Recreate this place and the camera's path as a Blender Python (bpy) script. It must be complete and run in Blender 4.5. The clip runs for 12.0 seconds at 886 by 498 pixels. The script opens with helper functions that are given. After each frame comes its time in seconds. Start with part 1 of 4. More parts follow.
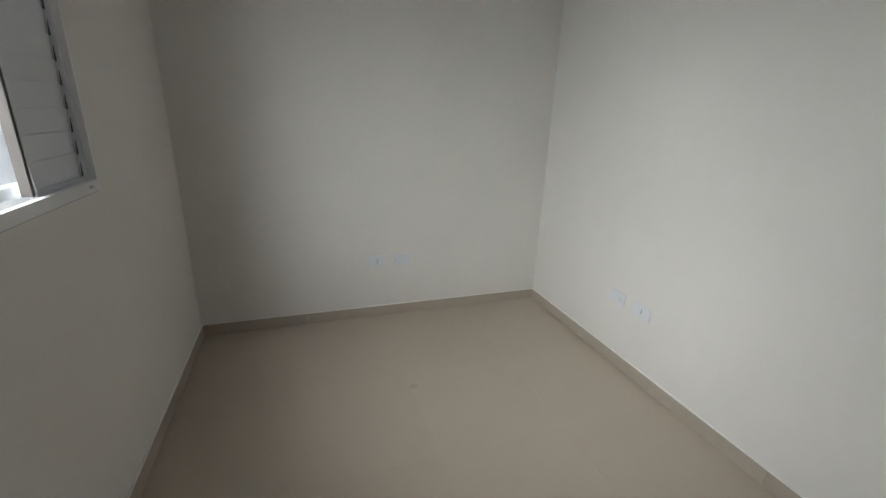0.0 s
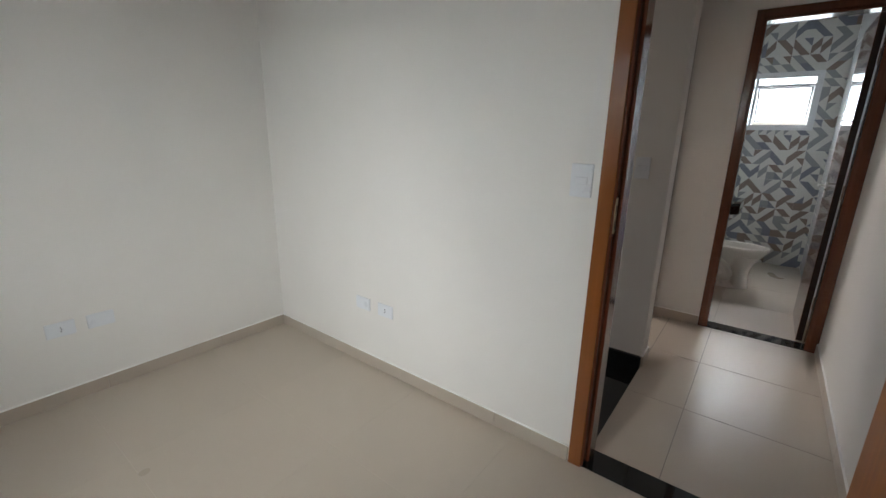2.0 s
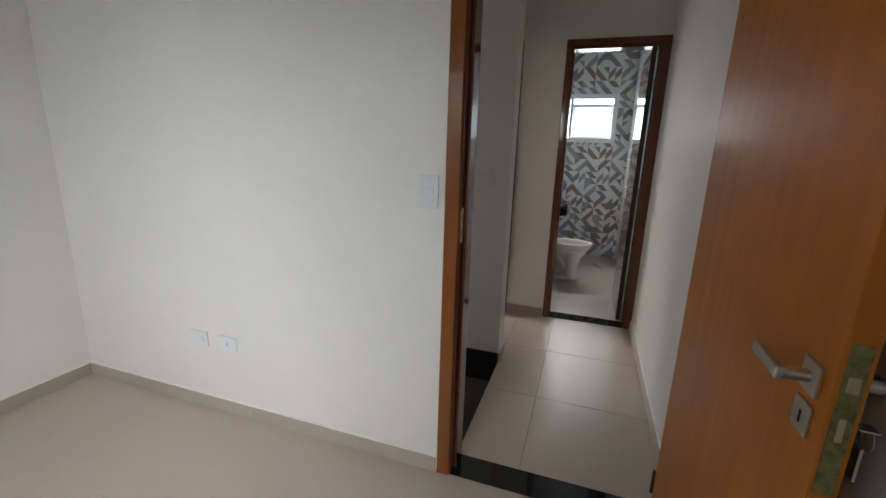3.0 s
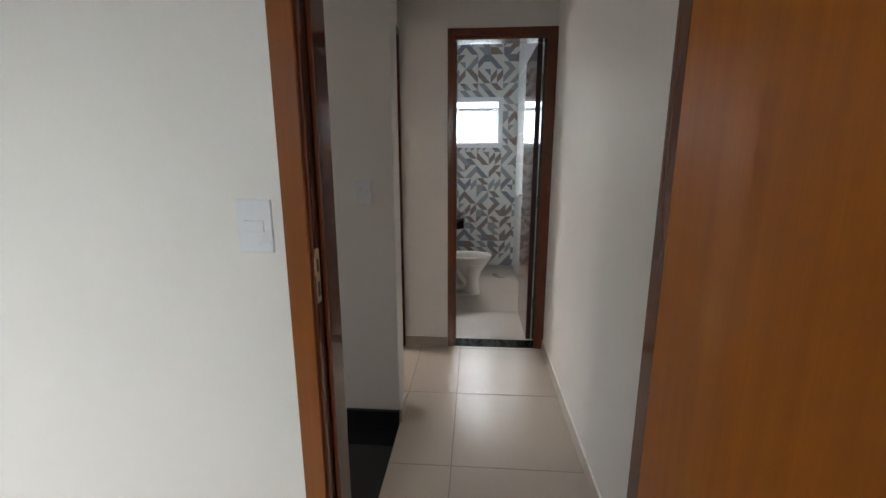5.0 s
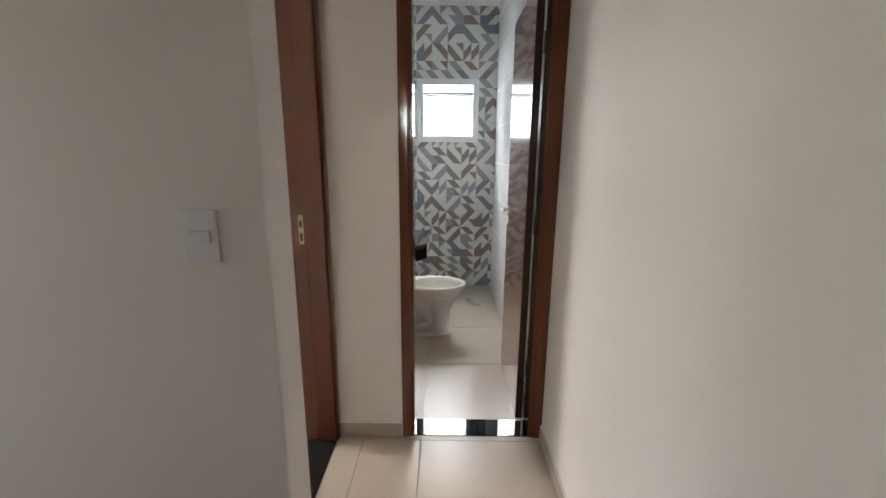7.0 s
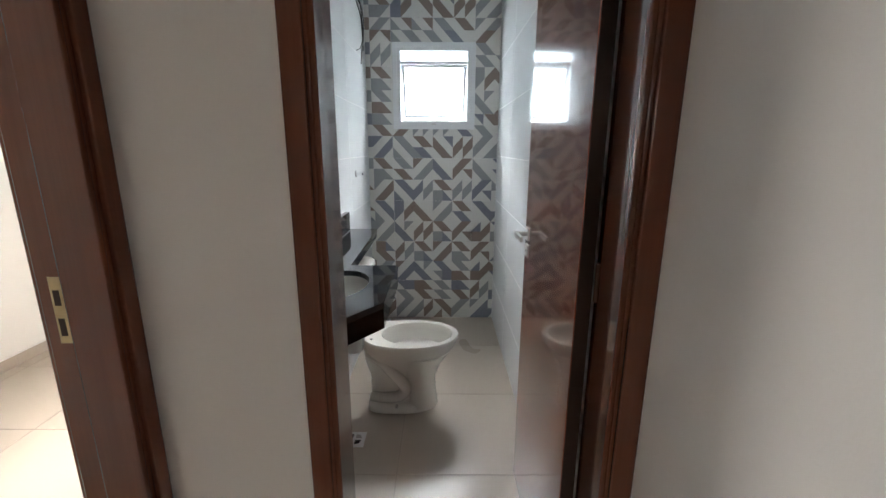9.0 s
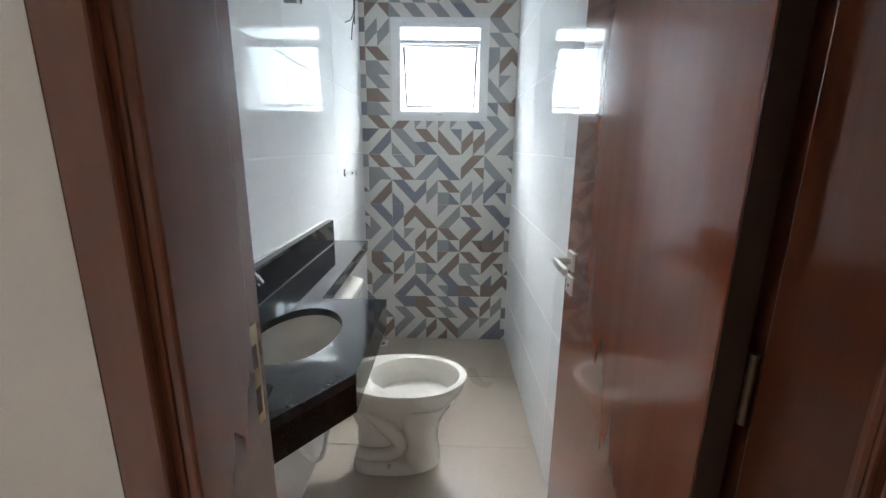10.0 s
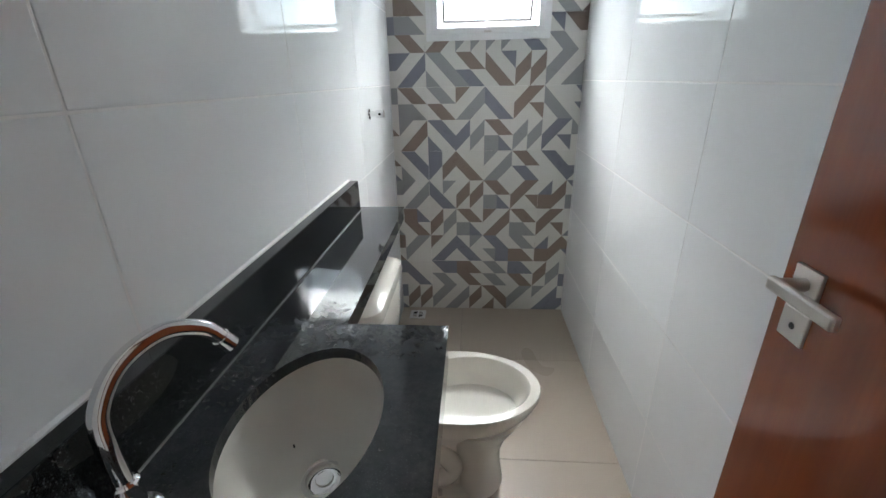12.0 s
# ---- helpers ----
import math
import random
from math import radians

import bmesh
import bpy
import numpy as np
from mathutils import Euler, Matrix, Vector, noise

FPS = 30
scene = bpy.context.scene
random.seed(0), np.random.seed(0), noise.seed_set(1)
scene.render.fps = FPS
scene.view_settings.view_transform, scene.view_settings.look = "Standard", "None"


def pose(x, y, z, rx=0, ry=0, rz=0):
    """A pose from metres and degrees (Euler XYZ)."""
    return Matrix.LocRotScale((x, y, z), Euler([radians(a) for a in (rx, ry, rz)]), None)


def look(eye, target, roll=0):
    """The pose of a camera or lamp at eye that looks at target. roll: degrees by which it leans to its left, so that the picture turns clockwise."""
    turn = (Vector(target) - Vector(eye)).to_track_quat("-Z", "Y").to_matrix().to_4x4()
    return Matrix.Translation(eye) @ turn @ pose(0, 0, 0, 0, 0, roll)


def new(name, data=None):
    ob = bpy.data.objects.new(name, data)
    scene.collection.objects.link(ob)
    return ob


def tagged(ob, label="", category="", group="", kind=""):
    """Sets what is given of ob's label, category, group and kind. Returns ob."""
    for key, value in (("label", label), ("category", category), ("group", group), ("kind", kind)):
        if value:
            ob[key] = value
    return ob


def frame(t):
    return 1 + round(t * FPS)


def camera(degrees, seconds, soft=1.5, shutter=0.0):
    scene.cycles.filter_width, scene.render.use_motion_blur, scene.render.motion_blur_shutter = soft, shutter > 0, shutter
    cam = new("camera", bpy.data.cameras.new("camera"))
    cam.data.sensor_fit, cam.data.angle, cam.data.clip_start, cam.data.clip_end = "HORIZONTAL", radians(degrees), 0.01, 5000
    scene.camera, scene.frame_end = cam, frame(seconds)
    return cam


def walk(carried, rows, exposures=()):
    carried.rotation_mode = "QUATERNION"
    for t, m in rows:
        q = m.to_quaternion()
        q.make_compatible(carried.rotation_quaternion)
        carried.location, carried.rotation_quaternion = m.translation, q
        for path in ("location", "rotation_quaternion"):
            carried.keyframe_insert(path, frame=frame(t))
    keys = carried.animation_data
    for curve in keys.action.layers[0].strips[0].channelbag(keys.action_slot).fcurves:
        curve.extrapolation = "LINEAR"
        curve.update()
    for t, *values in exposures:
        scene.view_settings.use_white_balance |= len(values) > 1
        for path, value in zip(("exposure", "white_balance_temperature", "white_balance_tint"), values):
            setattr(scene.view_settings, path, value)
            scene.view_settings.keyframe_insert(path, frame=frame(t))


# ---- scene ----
cam = camera(93.1, 12.0)
PATH = [
    (0, (-0.406, -1.635, 1.347), (-2.203, -1.017, 0.722), 2.0),
    (0.5, (-0.409, -1.583, 1.371), (-2.125, -0.755, 0.761), 1.7),
    (1, (-0.402, -1.577, 1.355), (-1.988, -0.497, 0.791), 1.8),
    (1.5, (-0.371, -1.568, 1.365), (-1.761, -0.238, 0.816), 1.3),
    (2, (-0.351, -1.557, 1.357), (-1.522, -0.023, 0.834), 1.1),
    (2.5, (-0.344, -1.539, 1.368), (-1.218, 0.187, 0.861), 1.6),
    (3, (-0.342, -1.465, 1.367), (-0.961, 0.377, 0.894), 1.8),
    (3.5, (-0.355, -1.338, 1.365), (-0.733, 0.574, 0.915), 2.0),
    (3.7, (-0.358, -1.299, 1.372), (-0.673, 0.626, 0.931), 2.1),
    (5.3, (-0.411, -0.787, 1.352), (-0.532, 1.164, 0.929), -0.6),
    (5.5, (-0.412, -0.699, 1.354), (-0.513, 1.253, 0.93), -0.8),
    (6, (-0.39, -0.427, 1.407), (-0.447, 1.52, 0.954), -0.3),
    (6.5, (-0.386, -0.182, 1.368), (-0.414, 1.770, 0.930), 0.35),
    (7, (-0.383, 0.128, 1.388), (-0.397, 2.075, 0.935), 0.5),
    (7.2, (-0.371, 0.213, 1.379), (-0.379, 2.163, 0.933), 0.5),
    (8.8, (-0.316, 1.111, 1.364), (-0.303, 3.053, 0.886), 0.7),
    (9, (-0.313, 1.197, 1.345), (-0.309, 3.141, 0.876), 0.3),
    (9.5, (-0.315, 1.461, 1.344), (-0.308, 3.405, 0.873), 0.5),
    (10, (-0.313, 1.66, 1.319), (-0.337, 3.603, 0.846), 0.6),
    (10.5, (-0.375, 1.883, 1.319), (-0.419, 3.823, 0.834), 0.3),
    (11, (-0.43, 2.018, 1.315), (-0.487, 3.954, 0.814), -0.4),
    (11.5, (-0.442, 2.109, 1.311), (-0.532, 4.026, 0.747), -0.8),
    (12, (-0.446, 2.142, 1.307), (-0.583, 3.99, 0.556), -1.2),
]
walk(cam, [(t, look(eye, target, roll)) for t, eye, target, roll in PATH],
     [(0, 0.4, 6500, 10), (0.5, 0.65, 6500, 11), (1.0, 0.65, 6500, 11), (2.5, 0.6, 6500, 11), (3.7, 0.75, 6500, 11), (5.5, 1.15, 6500, 11), (6.0, 1.42, 6600, 10), (7.0, 1.4, 6700, 11),
      (9.0, 1.0, 6450, 10), (9.5, 1.36, 6500, 10), (10.5, 1.42, 6300, 9), (11.0, 1.42, 6350, 9), (12, 1.15, 6600, 10)])

# ---------------------------------------------------------------- light
world = bpy.data.worlds.new("sky")
scene.world = world
world.use_nodes = True
wn = world.node_tree
sky = wn.nodes.new("ShaderNodeTexSky")
sky.sky_type = "NISHITA"
sky.sun_disc = False
sky.sun_elevation = radians(48)
sky.sun_rotation = radians(250)
sky.dust_density = 2.0
background = wn.nodes["Background"]
background.inputs["Strength"].default_value = 0.14
wn.links.new(sky.outputs[0], background.inputs["Color"])

sun_data = bpy.data.lights.new("sun", "SUN")
sun_data.energy, sun_data.angle, sun_data.color = 1.2, radians(12), (1.0, 0.96, 0.9)
sun = new("sun", sun_data)
sun.matrix_world = look((-6, 2, 8), (0, 0, 0))


def window_lamp(name, eye, target, width, height, watts, color):
    data = bpy.data.lights.new(name, "AREA")
    data.shape, data.size, data.size_y = "RECTANGLE", width, height
    data.energy, data.color = watts, color
    ob = new(name, data)
    ob.matrix_world = look(eye, target)
    return ob


# area lamps outside the openings: daylight at the real windows, added fill elsewhere
window_lamp("bath_window_daylight", (-0.381, 5.0, 1.75), (-0.381, 4.0, 1.7), 2.4, 1.9, 60, (0.80, 0.92, 1.0))
window_lamp("bath_upper_sky_daylight", (-0.381, 6.2, 3.9), (-0.381, 4.45, 1.8), 4.0, 2.4, 740, (0.97, 0.98, 1.0))
window_lamp("bedroom_window_daylight", (-0.55, -3.6, 2.5), (-1.6, -2.2, 1.65), 2.8, 1.7, 165, (0.955, 1.0, 0.99))
# added fill through an assumed opening, brightens second room and hall
window_lamp("second_room_fill", (-3.8, 2.25, 2.2), (-2.2, 3.55, 1.15), 1.9, 1.5, 245, (1.0, 0.95, 0.895))
# added fill for the stair wall, no window is known there
window_lamp("stair_fill", (-3.38, 0.58, 1.5), (-2.0, 0.58, 1.2), 0.9, 0.9, 3.4, (1.0, 0.945, 0.88))


# ---------------------------------------------------------------- materials
def material(name, color, rough=0.5, metal=0.0, coat=0.0, spec=0.5):
    m = bpy.data.materials.new(name)
    m.use_nodes = True
    b = m.node_tree.nodes["Principled BSDF"]
    b.inputs["Base Color"].default_value = (*color, 1)
    b.inputs["Roughness"].default_value = rough
    b.inputs["Metallic"].default_value = metal
    b.inputs["Coat Weight"].default_value = coat
    b.inputs["Specular IOR Level"].default_value = spec
    b.inputs["Coat Roughness"].default_value = 0.06
    return m, m.node_tree, b


def coords(nt, scale=(1, 1, 1), kind="Object"):
    tc = nt.nodes.new("ShaderNodeTexCoord")
    mp = nt.nodes.new("ShaderNodeMapping")
    mp.inputs["Scale"].default_value = scale
    nt.links.new(tc.outputs[kind], mp.inputs["Vector"])
    return mp.outputs["Vector"]


def world_coords(nt, scale=(1, 1, 1)):
    g = nt.nodes.new("ShaderNodeNewGeometry")
    mp = nt.nodes.new("ShaderNodeMapping")
    mp.inputs["Scale"].default_value = scale
    nt.links.new(g.outputs["Position"], mp.inputs["Vector"])
    return mp.outputs["Vector"]


def noise_tex(nt, vec, scale, detail=4, rough=0.55):
    n = nt.nodes.new("ShaderNodeTexNoise")
    n.inputs["Scale"].default_value = scale
    n.inputs["Detail"].default_value = detail
    n.inputs["Roughness"].default_value = rough
    nt.links.new(vec, n.inputs["Vector"])
    return n.outputs["Fac"]


def ramp(nt, fac, stops):
    r = nt.nodes.new("ShaderNodeValToRGB")
    while len(r.color_ramp.elements) < len(stops):
        r.color_ramp.elements.new(0.5)
    for e, (p, c) in zip(r.color_ramp.elements, stops):
        e.position, e.color = p, (*c, 1)
    nt.links.new(fac, r.inputs["Fac"])
    return r.outputs["Color"]


def span(nt, fac, low, high, out_low, out_high):
    r = nt.nodes.new("ShaderNodeMapRange")
    for key, v in (("From Min", low), ("From Max", high), ("To Min", out_low), ("To Max", out_high)):
        r.inputs[key].default_value = v
    nt.links.new(fac, r.inputs["Value"])
    return r.outputs["Result"]


def mix(nt, fac, a, b, blend="MIX"):
    m = nt.nodes.new("ShaderNodeMix")
    m.data_type, m.blend_type = "RGBA", blend
    for key, v in ((0, fac), (6, a), (7, b)):
        if hasattr(v, "is_output"):
            nt.links.new(v, m.inputs[key])
        else:
            m.inputs[key].default_value = v if key == 0 else (*v, 1)
    return m.outputs[2]


def bump(nt, b, height, strength, distance=0.002):
    n = nt.nodes.new("ShaderNodeBump")
    n.inputs["Strength"].default_value = strength
    n.inputs["Distance"].default_value = distance
    nt.links.new(height, n.inputs["Height"])
    nt.links.new(n.outputs["Normal"], b.inputs["Normal"])


def paint_material(name, color):
    m, nt, b = material(name, color, 0.55)
    v = world_coords(nt)
    big = noise_tex(nt, v, 1.7, 3)
    dark = tuple(c * 0.955 for c in color)
    c1 = ramp(nt, big, [(0.3, dark), (0.7, color)])
    nt.links.new(c1, b.inputs["Base Color"])
    fine = noise_tex(nt, v, 240, 3)
    coarse = noise_tex(nt, v, 9, 2)
    add = nt.nodes.new("ShaderNodeMath")
    add.operation = "MULTIPLY_ADD"
    nt.links.new(coarse, add.inputs[0])
    add.inputs[1].default_value = 2.0
    nt.links.new(fine, add.inputs[2])
    bump(nt, b, add.outputs[0], 0.16, 0.0012)
    nt.links.new(span(nt, big, 0.2, 0.8, 0.48, 0.62), b.inputs["Roughness"])
    return m


def porcelain_material(name, color, rough, spread=0.018):
    m, nt, b = material(name, color, rough, spec=0.45)
    v = world_coords(nt)
    cloud = noise_tex(nt, v, 2.2, 2, 0.5)
    grain = noise_tex(nt, v, 170, 3)
    lo, hi = tuple(c * (1 - spread) for c in color), tuple(min(1, c * (1 + spread)) for c in color)
    c1 = ramp(nt, cloud, [(0.15, lo), (0.85, hi)])
    c2 = ramp(nt, grain, [(0.3, tuple(c * 0.95 for c in color)), (0.7, hi)])
    base = mix(nt, 0.4, c1, c2)
    info = nt.nodes.new("ShaderNodeObjectInfo")
    tint = span(nt, info.outputs["Random"], 0, 1, 0.985, 1.01)
    hsv = nt.nodes.new("ShaderNodeHueSaturation")
    nt.links.new(base, hsv.inputs["Color"])
    nt.links.new(tint, hsv.inputs["Value"])
    nt.links.new(hsv.outputs["Color"], b.inputs["Base Color"])
    nt.links.new(span(nt, cloud, 0.2, 0.8, rough * 0.92, rough * 1.1), b.inputs["Roughness"])
    return m


def glazed_material(name, color, rough=0.06, spec=0.24):
    m, nt, b = material(name, color, rough, spec=spec)
    v = world_coords(nt)
    wavy = noise_tex(nt, v, 5, 2)
    info = nt.nodes.new("ShaderNodeObjectInfo")
    hsv = nt.nodes.new("ShaderNodeHueSaturation")
    hsv.inputs["Color"].default_value = (*color, 1)
    nt.links.new(span(nt, info.outputs["Random"], 0, 1, 0.97, 1.02), hsv.inputs["Value"])
    nt.links.new(hsv.outputs["Color"], b.inputs["Base Color"])
    bump(nt, b, wavy, 0.05, 0.004)
    nt.links.new(span(nt, noise_tex(nt, v, 26, 4), 0.3, 0.7, rough, rough * 2.2), b.inputs["Roughness"])
    return m


def wood_material(name, dark, mid, light, rough=0.16, grain=(22, 22, 1.1), coat=0.2, relief=0.16, coat_rough=0.06):
    m, nt, b = material(name, mid, rough, coat=coat, spec=0.3)
    b.inputs["Coat Roughness"].default_value = coat_rough
    v = world_coords(nt, grain)
    streak = noise_tex(nt, v, 2.2, 3, 0.5)
    fine = noise_tex(nt, world_coords(nt, (160, 160, 3)), 1.5, 4)
    cloud = noise_tex(nt, world_coords(nt, (1, 1, 0.5)), 2.4, 3)
    c1 = ramp(nt, streak, [(0.1, dark), (0.9, light)])
    c2 = mix(nt, span(nt, fine, 0.40, 0.80, 0.0, 0.35), c1, dark)
    c3 = mix(nt, span(nt, cloud, 0.0, 1.0, 0.0, 0.4), c2, mid)
    nt.links.new(c3, b.inputs["Base Color"])
    drips = noise_tex(nt, world_coords(nt, (34, 34, 5)), 1.2, 3)
    if relief > 0:
        bump(nt, b, drips, relief, 0.0016)
    nt.links.new(span(nt, cloud, 0.0, 1.0, rough * 0.8, rough * 1.5), b.inputs["Roughness"])
    return m


def granite_material(name, haze=0.0):
    m, nt, b = material(name, (0.012, 0.012, 0.013), 0.1, spec=0.55)
    v = world_coords(nt)
    vor = nt.nodes.new("ShaderNodeTexVoronoi")
    vor.inputs["Scale"].default_value = 330
    nt.links.new(v, vor.inputs["Vector"])
    speck = span(nt, vor.outputs["Distance"], 0.08, 0.36, 1.0, 0.0)
    patch = noise_tex(nt, v, 70, 5, 0.7)
    amount = nt.nodes.new("ShaderNodeMath")
    amount.operation = "MULTIPLY"
    nt.links.new(speck, amount.inputs[0])
    nt.links.new(span(nt, patch, 0.42, 0.68, 0.0, 0.9), amount.inputs[1])
    mottle = mix(nt, span(nt, noise_tex(nt, v, 150, 4, 0.6), 0.35, 0.7, 0.0, 1.0), (0.008, 0.0085, 0.009), (0.020, 0.022, 0.023))
    c = mix(nt, amount.outputs[0], mottle, (0.085, 0.092, 0.095))
    dust = noise_tex(nt, v, 9, 5, 0.7)
    if haze > 0:
        film = nt.nodes.new("ShaderNodeMath")
        film.operation = "MULTIPLY"
        nt.links.new(span(nt, noise_tex(nt, v, 5, 3, 0.6), 0.3, 0.7, 0.35 * haze, haze), film.inputs[0])
        nt.links.new(span(nt, noise_tex(nt, v, 46, 5, 0.7), 0.3, 0.7, 0.45, 1.0), film.inputs[1])
        c = mix(nt, film.outputs[0], c, (0.105, 0.116, 0.128))
    nt.links.new(c, b.inputs["Base Color"])
    nt.links.new(span(nt, dust, 0.35, 0.75, 0.025, 0.075), b.inputs["Roughness"])
    return m


def metal_material(name, color, rough):
    m, nt, b = material(name, color, rough, 1.0)
    n = noise_tex(nt, world_coords(nt, (1, 1, 1)), 90, 3)
    nt.links.new(span(nt, n, 0.3, 0.7, rough * 0.93, rough * 1.12), b.inputs["Roughness"])
    return m


def glass_material(name):
    m, nt, b = material(name, (0.95, 0.98, 0.98), 0.0)
    b.inputs["Transmission Weight"].default_value = 1.0
    b.inputs["IOR"].default_value = 1.45
    return m


def plain_material(name, color, rough, spread=0.06, scale=14):
    m, nt, b = material(name, color, rough)
    n = noise_tex(nt, world_coords(nt), scale, 5)
    nt.links.new(ramp(nt, n, [(0.3, tuple(c * (1 - spread) for c in color)), (0.7, color)]), b.inputs["Base Color"])
    nt.links.new(span(nt, n, 0.3, 0.7, rough * 0.85, rough * 1.15), b.inputs["Roughness"])
    return m


PAINT = paint_material("off_white_wall_paint", (0.80, 0.78, 0.752))
CEILING = paint_material("white_ceiling_paint", (0.84, 0.83, 0.81))
FLOOR = porcelain_material("beige_porcelain", (0.505, 0.436, 0.362), 0.29)
SKIRT = porcelain_material("beige_porcelain_skirting", (0.46, 0.398, 0.335), 0.3)
GROUT = plain_material("floor_grout", (0.30, 0.27, 0.235), 0.85)
WALL_GROUT = plain_material("white_grout", (0.88, 0.875, 0.86), 0.8)
TILE = glazed_material("white_glazed_tile", (0.83, 0.845, 0.85), 0.03, 0.09)
WOOD_ORANGE = wood_material("varnished_orange_wood", (0.40, 0.112, 0.0085), (0.53, 0.160, 0.0105), (0.63, 0.205, 0.014), 0.34, (14, 14, 0.6), 0.12, 0.08, 0.09)
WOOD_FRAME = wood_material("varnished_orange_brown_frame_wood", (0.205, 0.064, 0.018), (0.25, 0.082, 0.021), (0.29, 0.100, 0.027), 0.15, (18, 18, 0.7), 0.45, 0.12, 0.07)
WOOD_RED_AND_SHADE = wood_material("varnished_reddish_wood_and_jamb_shade", (0.105, 0.031, 0.016), (0.140, 0.043, 0.021), (0.170, 0.055, 0.027), 0.13, (18, 18, 0.7), 0.5, 0.09, 0.05)
WOOD_BROWN = wood_material("varnished_brown_wood", (0.190, 0.044, 0.016), (0.245, 0.060, 0.021), (0.290, 0.078, 0.028), 0.14, (14, 14, 0.8), 0.55, 0.06, 0.03)
# near-black wood for the shaded hinge edge and the strike plate holes
WOOD_SHADE = wood_material("shaded_dark_wood", (0.022, 0.009, 0.005), (0.030, 0.012, 0.007), (0.040, 0.016, 0.009), 0.4, (14, 14, 0.8), 0.0)
GRANITE = granite_material("black_granite")
GRANITE_HAZED = granite_material("black_granite_with_dried_water_haze", 0.45)
GRANITE_HAZED.node_tree.nodes["Principled BSDF"].inputs["Specular IOR Level"].default_value = 0.75
CERAMIC = glazed_material("white_sanitary_ceramic", (0.82, 0.795, 0.735), 0.04)
CHROME = metal_material("chrome", (0.82, 0.82, 0.83), 0.07)
SATIN = metal_material("satin_steel", (0.62, 0.60, 0.57), 0.3)
BRASS = metal_material("worn_brassy_strike_plate", (0.46, 0.35, 0.20), 0.45)
ALU = plain_material("white_aluminium", (0.80, 0.81, 0.82), 0.32, 0.03)
ALU_GREY = plain_material("shutter_grey_white", (0.72, 0.75, 0.80), 0.4, 0.03)
RUBBER = plain_material("black_rubber", (0.015, 0.015, 0.016), 0.6)
PLASTIC = plain_material("white_plastic", (0.76, 0.78, 0.815), 0.3, 0.02)
PLATE_GAP = plain_material("grey_plate_gap", (0.56, 0.57, 0.59), 0.5)
PVC = plain_material("white_pvc", (0.78, 0.79, 0.79), 0.3, 0.04)
DARK = plain_material("dark_hole", (0.01, 0.01, 0.01), 0.9)
SILICONE = plain_material("grey_mortar", (0.42, 0.41, 0.39), 0.8)
SEALANT = plain_material("grey_sealant", (0.13, 0.13, 0.13), 0.5)
HINGE = metal_material("dull_bronze_hinge", (0.16, 0.10, 0.07), 0.45)
GLASS = glass_material("clear_glass")
LOCK_GREEN = plain_material("greenish_zinc_lock_plate", (0.33, 0.30, 0.10), 0.45, 0.75, 75)
CREAM = plain_material("cream_painted_metal", (0.58, 0.45, 0.27), 0.4, 0.15, 60)
PRINT = {
    "W": glazed_material("print_pale_grey", (0.70, 0.69, 0.655), 0.22),
    "G": glazed_material("print_grey", (0.33, 0.335, 0.345), 0.22),
    "B": glazed_material("print_blue_grey", (0.23, 0.24, 0.285), 0.22),
    "T": glazed_material("print_taupe", (0.275, 0.215, 0.185), 0.22),
}


# ---------------------------------------------------------------- builders
def mesh_of(name, bm, mat, smooth=False):
    me = bpy.data.meshes.new(name)
    bmesh.ops.recalc_face_normals(bm, faces=bm.faces)
    bm.to_mesh(me)
    bm.free()
    for m in (mat if isinstance(mat, (list, tuple)) else [mat]):
        me.materials.append(m)
    if smooth:
        for p in me.polygons:
            p.use_smooth = True
        me.set_sharp_from_angle(angle=radians(38))
    return me


def thing(name, label, category, group="", kind="", at=(0, 0, 0)):
    ob = new(name)
    ob.location = at
    return tagged(ob, label, category, group, kind)


def part(name, bm, mat, parent, label="", smooth=False):
    """One mesh object under a thing or a part; the mesh is given in world metres."""
    ob = new(name, mesh_of(name, bm, mat, smooth))
    ob.parent = parent
    if parent.parent is None:
        ob.matrix_parent_inverse = Matrix.Translation(-parent.location)
    if label:
        ob["label"] = label
    return ob


def solid(name, bm, mat, label, category, kind="", group="", smooth=False):
    return tagged(new(name, mesh_of(name, bm, mat, smooth)), label, category, group, kind)


def box(x0, x1, y0, y1, z0, z1, bevel=0.0, into=None, segments=2):
    bm = bmesh.new()
    r = bmesh.ops.create_cube(bm, size=1)
    for v in r["verts"]:
        v.co = Vector((x0 + (v.co.x + 0.5) * (x1 - x0), y0 + (v.co.y + 0.5) * (y1 - y0), z0 + (v.co.z + 0.5) * (z1 - z0)))
    if bevel:
        bmesh.ops.bevel(bm, geom=bm.edges[:], offset=bevel, segments=segments, affect="EDGES", profile=0.5)
    if into is None:
        return bm
    tmp = bpy.data.meshes.new("tmp")
    bm.to_mesh(tmp)
    into.from_mesh(tmp)
    bpy.data.meshes.remove(tmp)
    bm.free()
    return into


def boxes(*items, bevel=0.0):
    bm = bmesh.new()
    for it in items:
        box(*it, bevel=bevel, into=bm)
    return bm


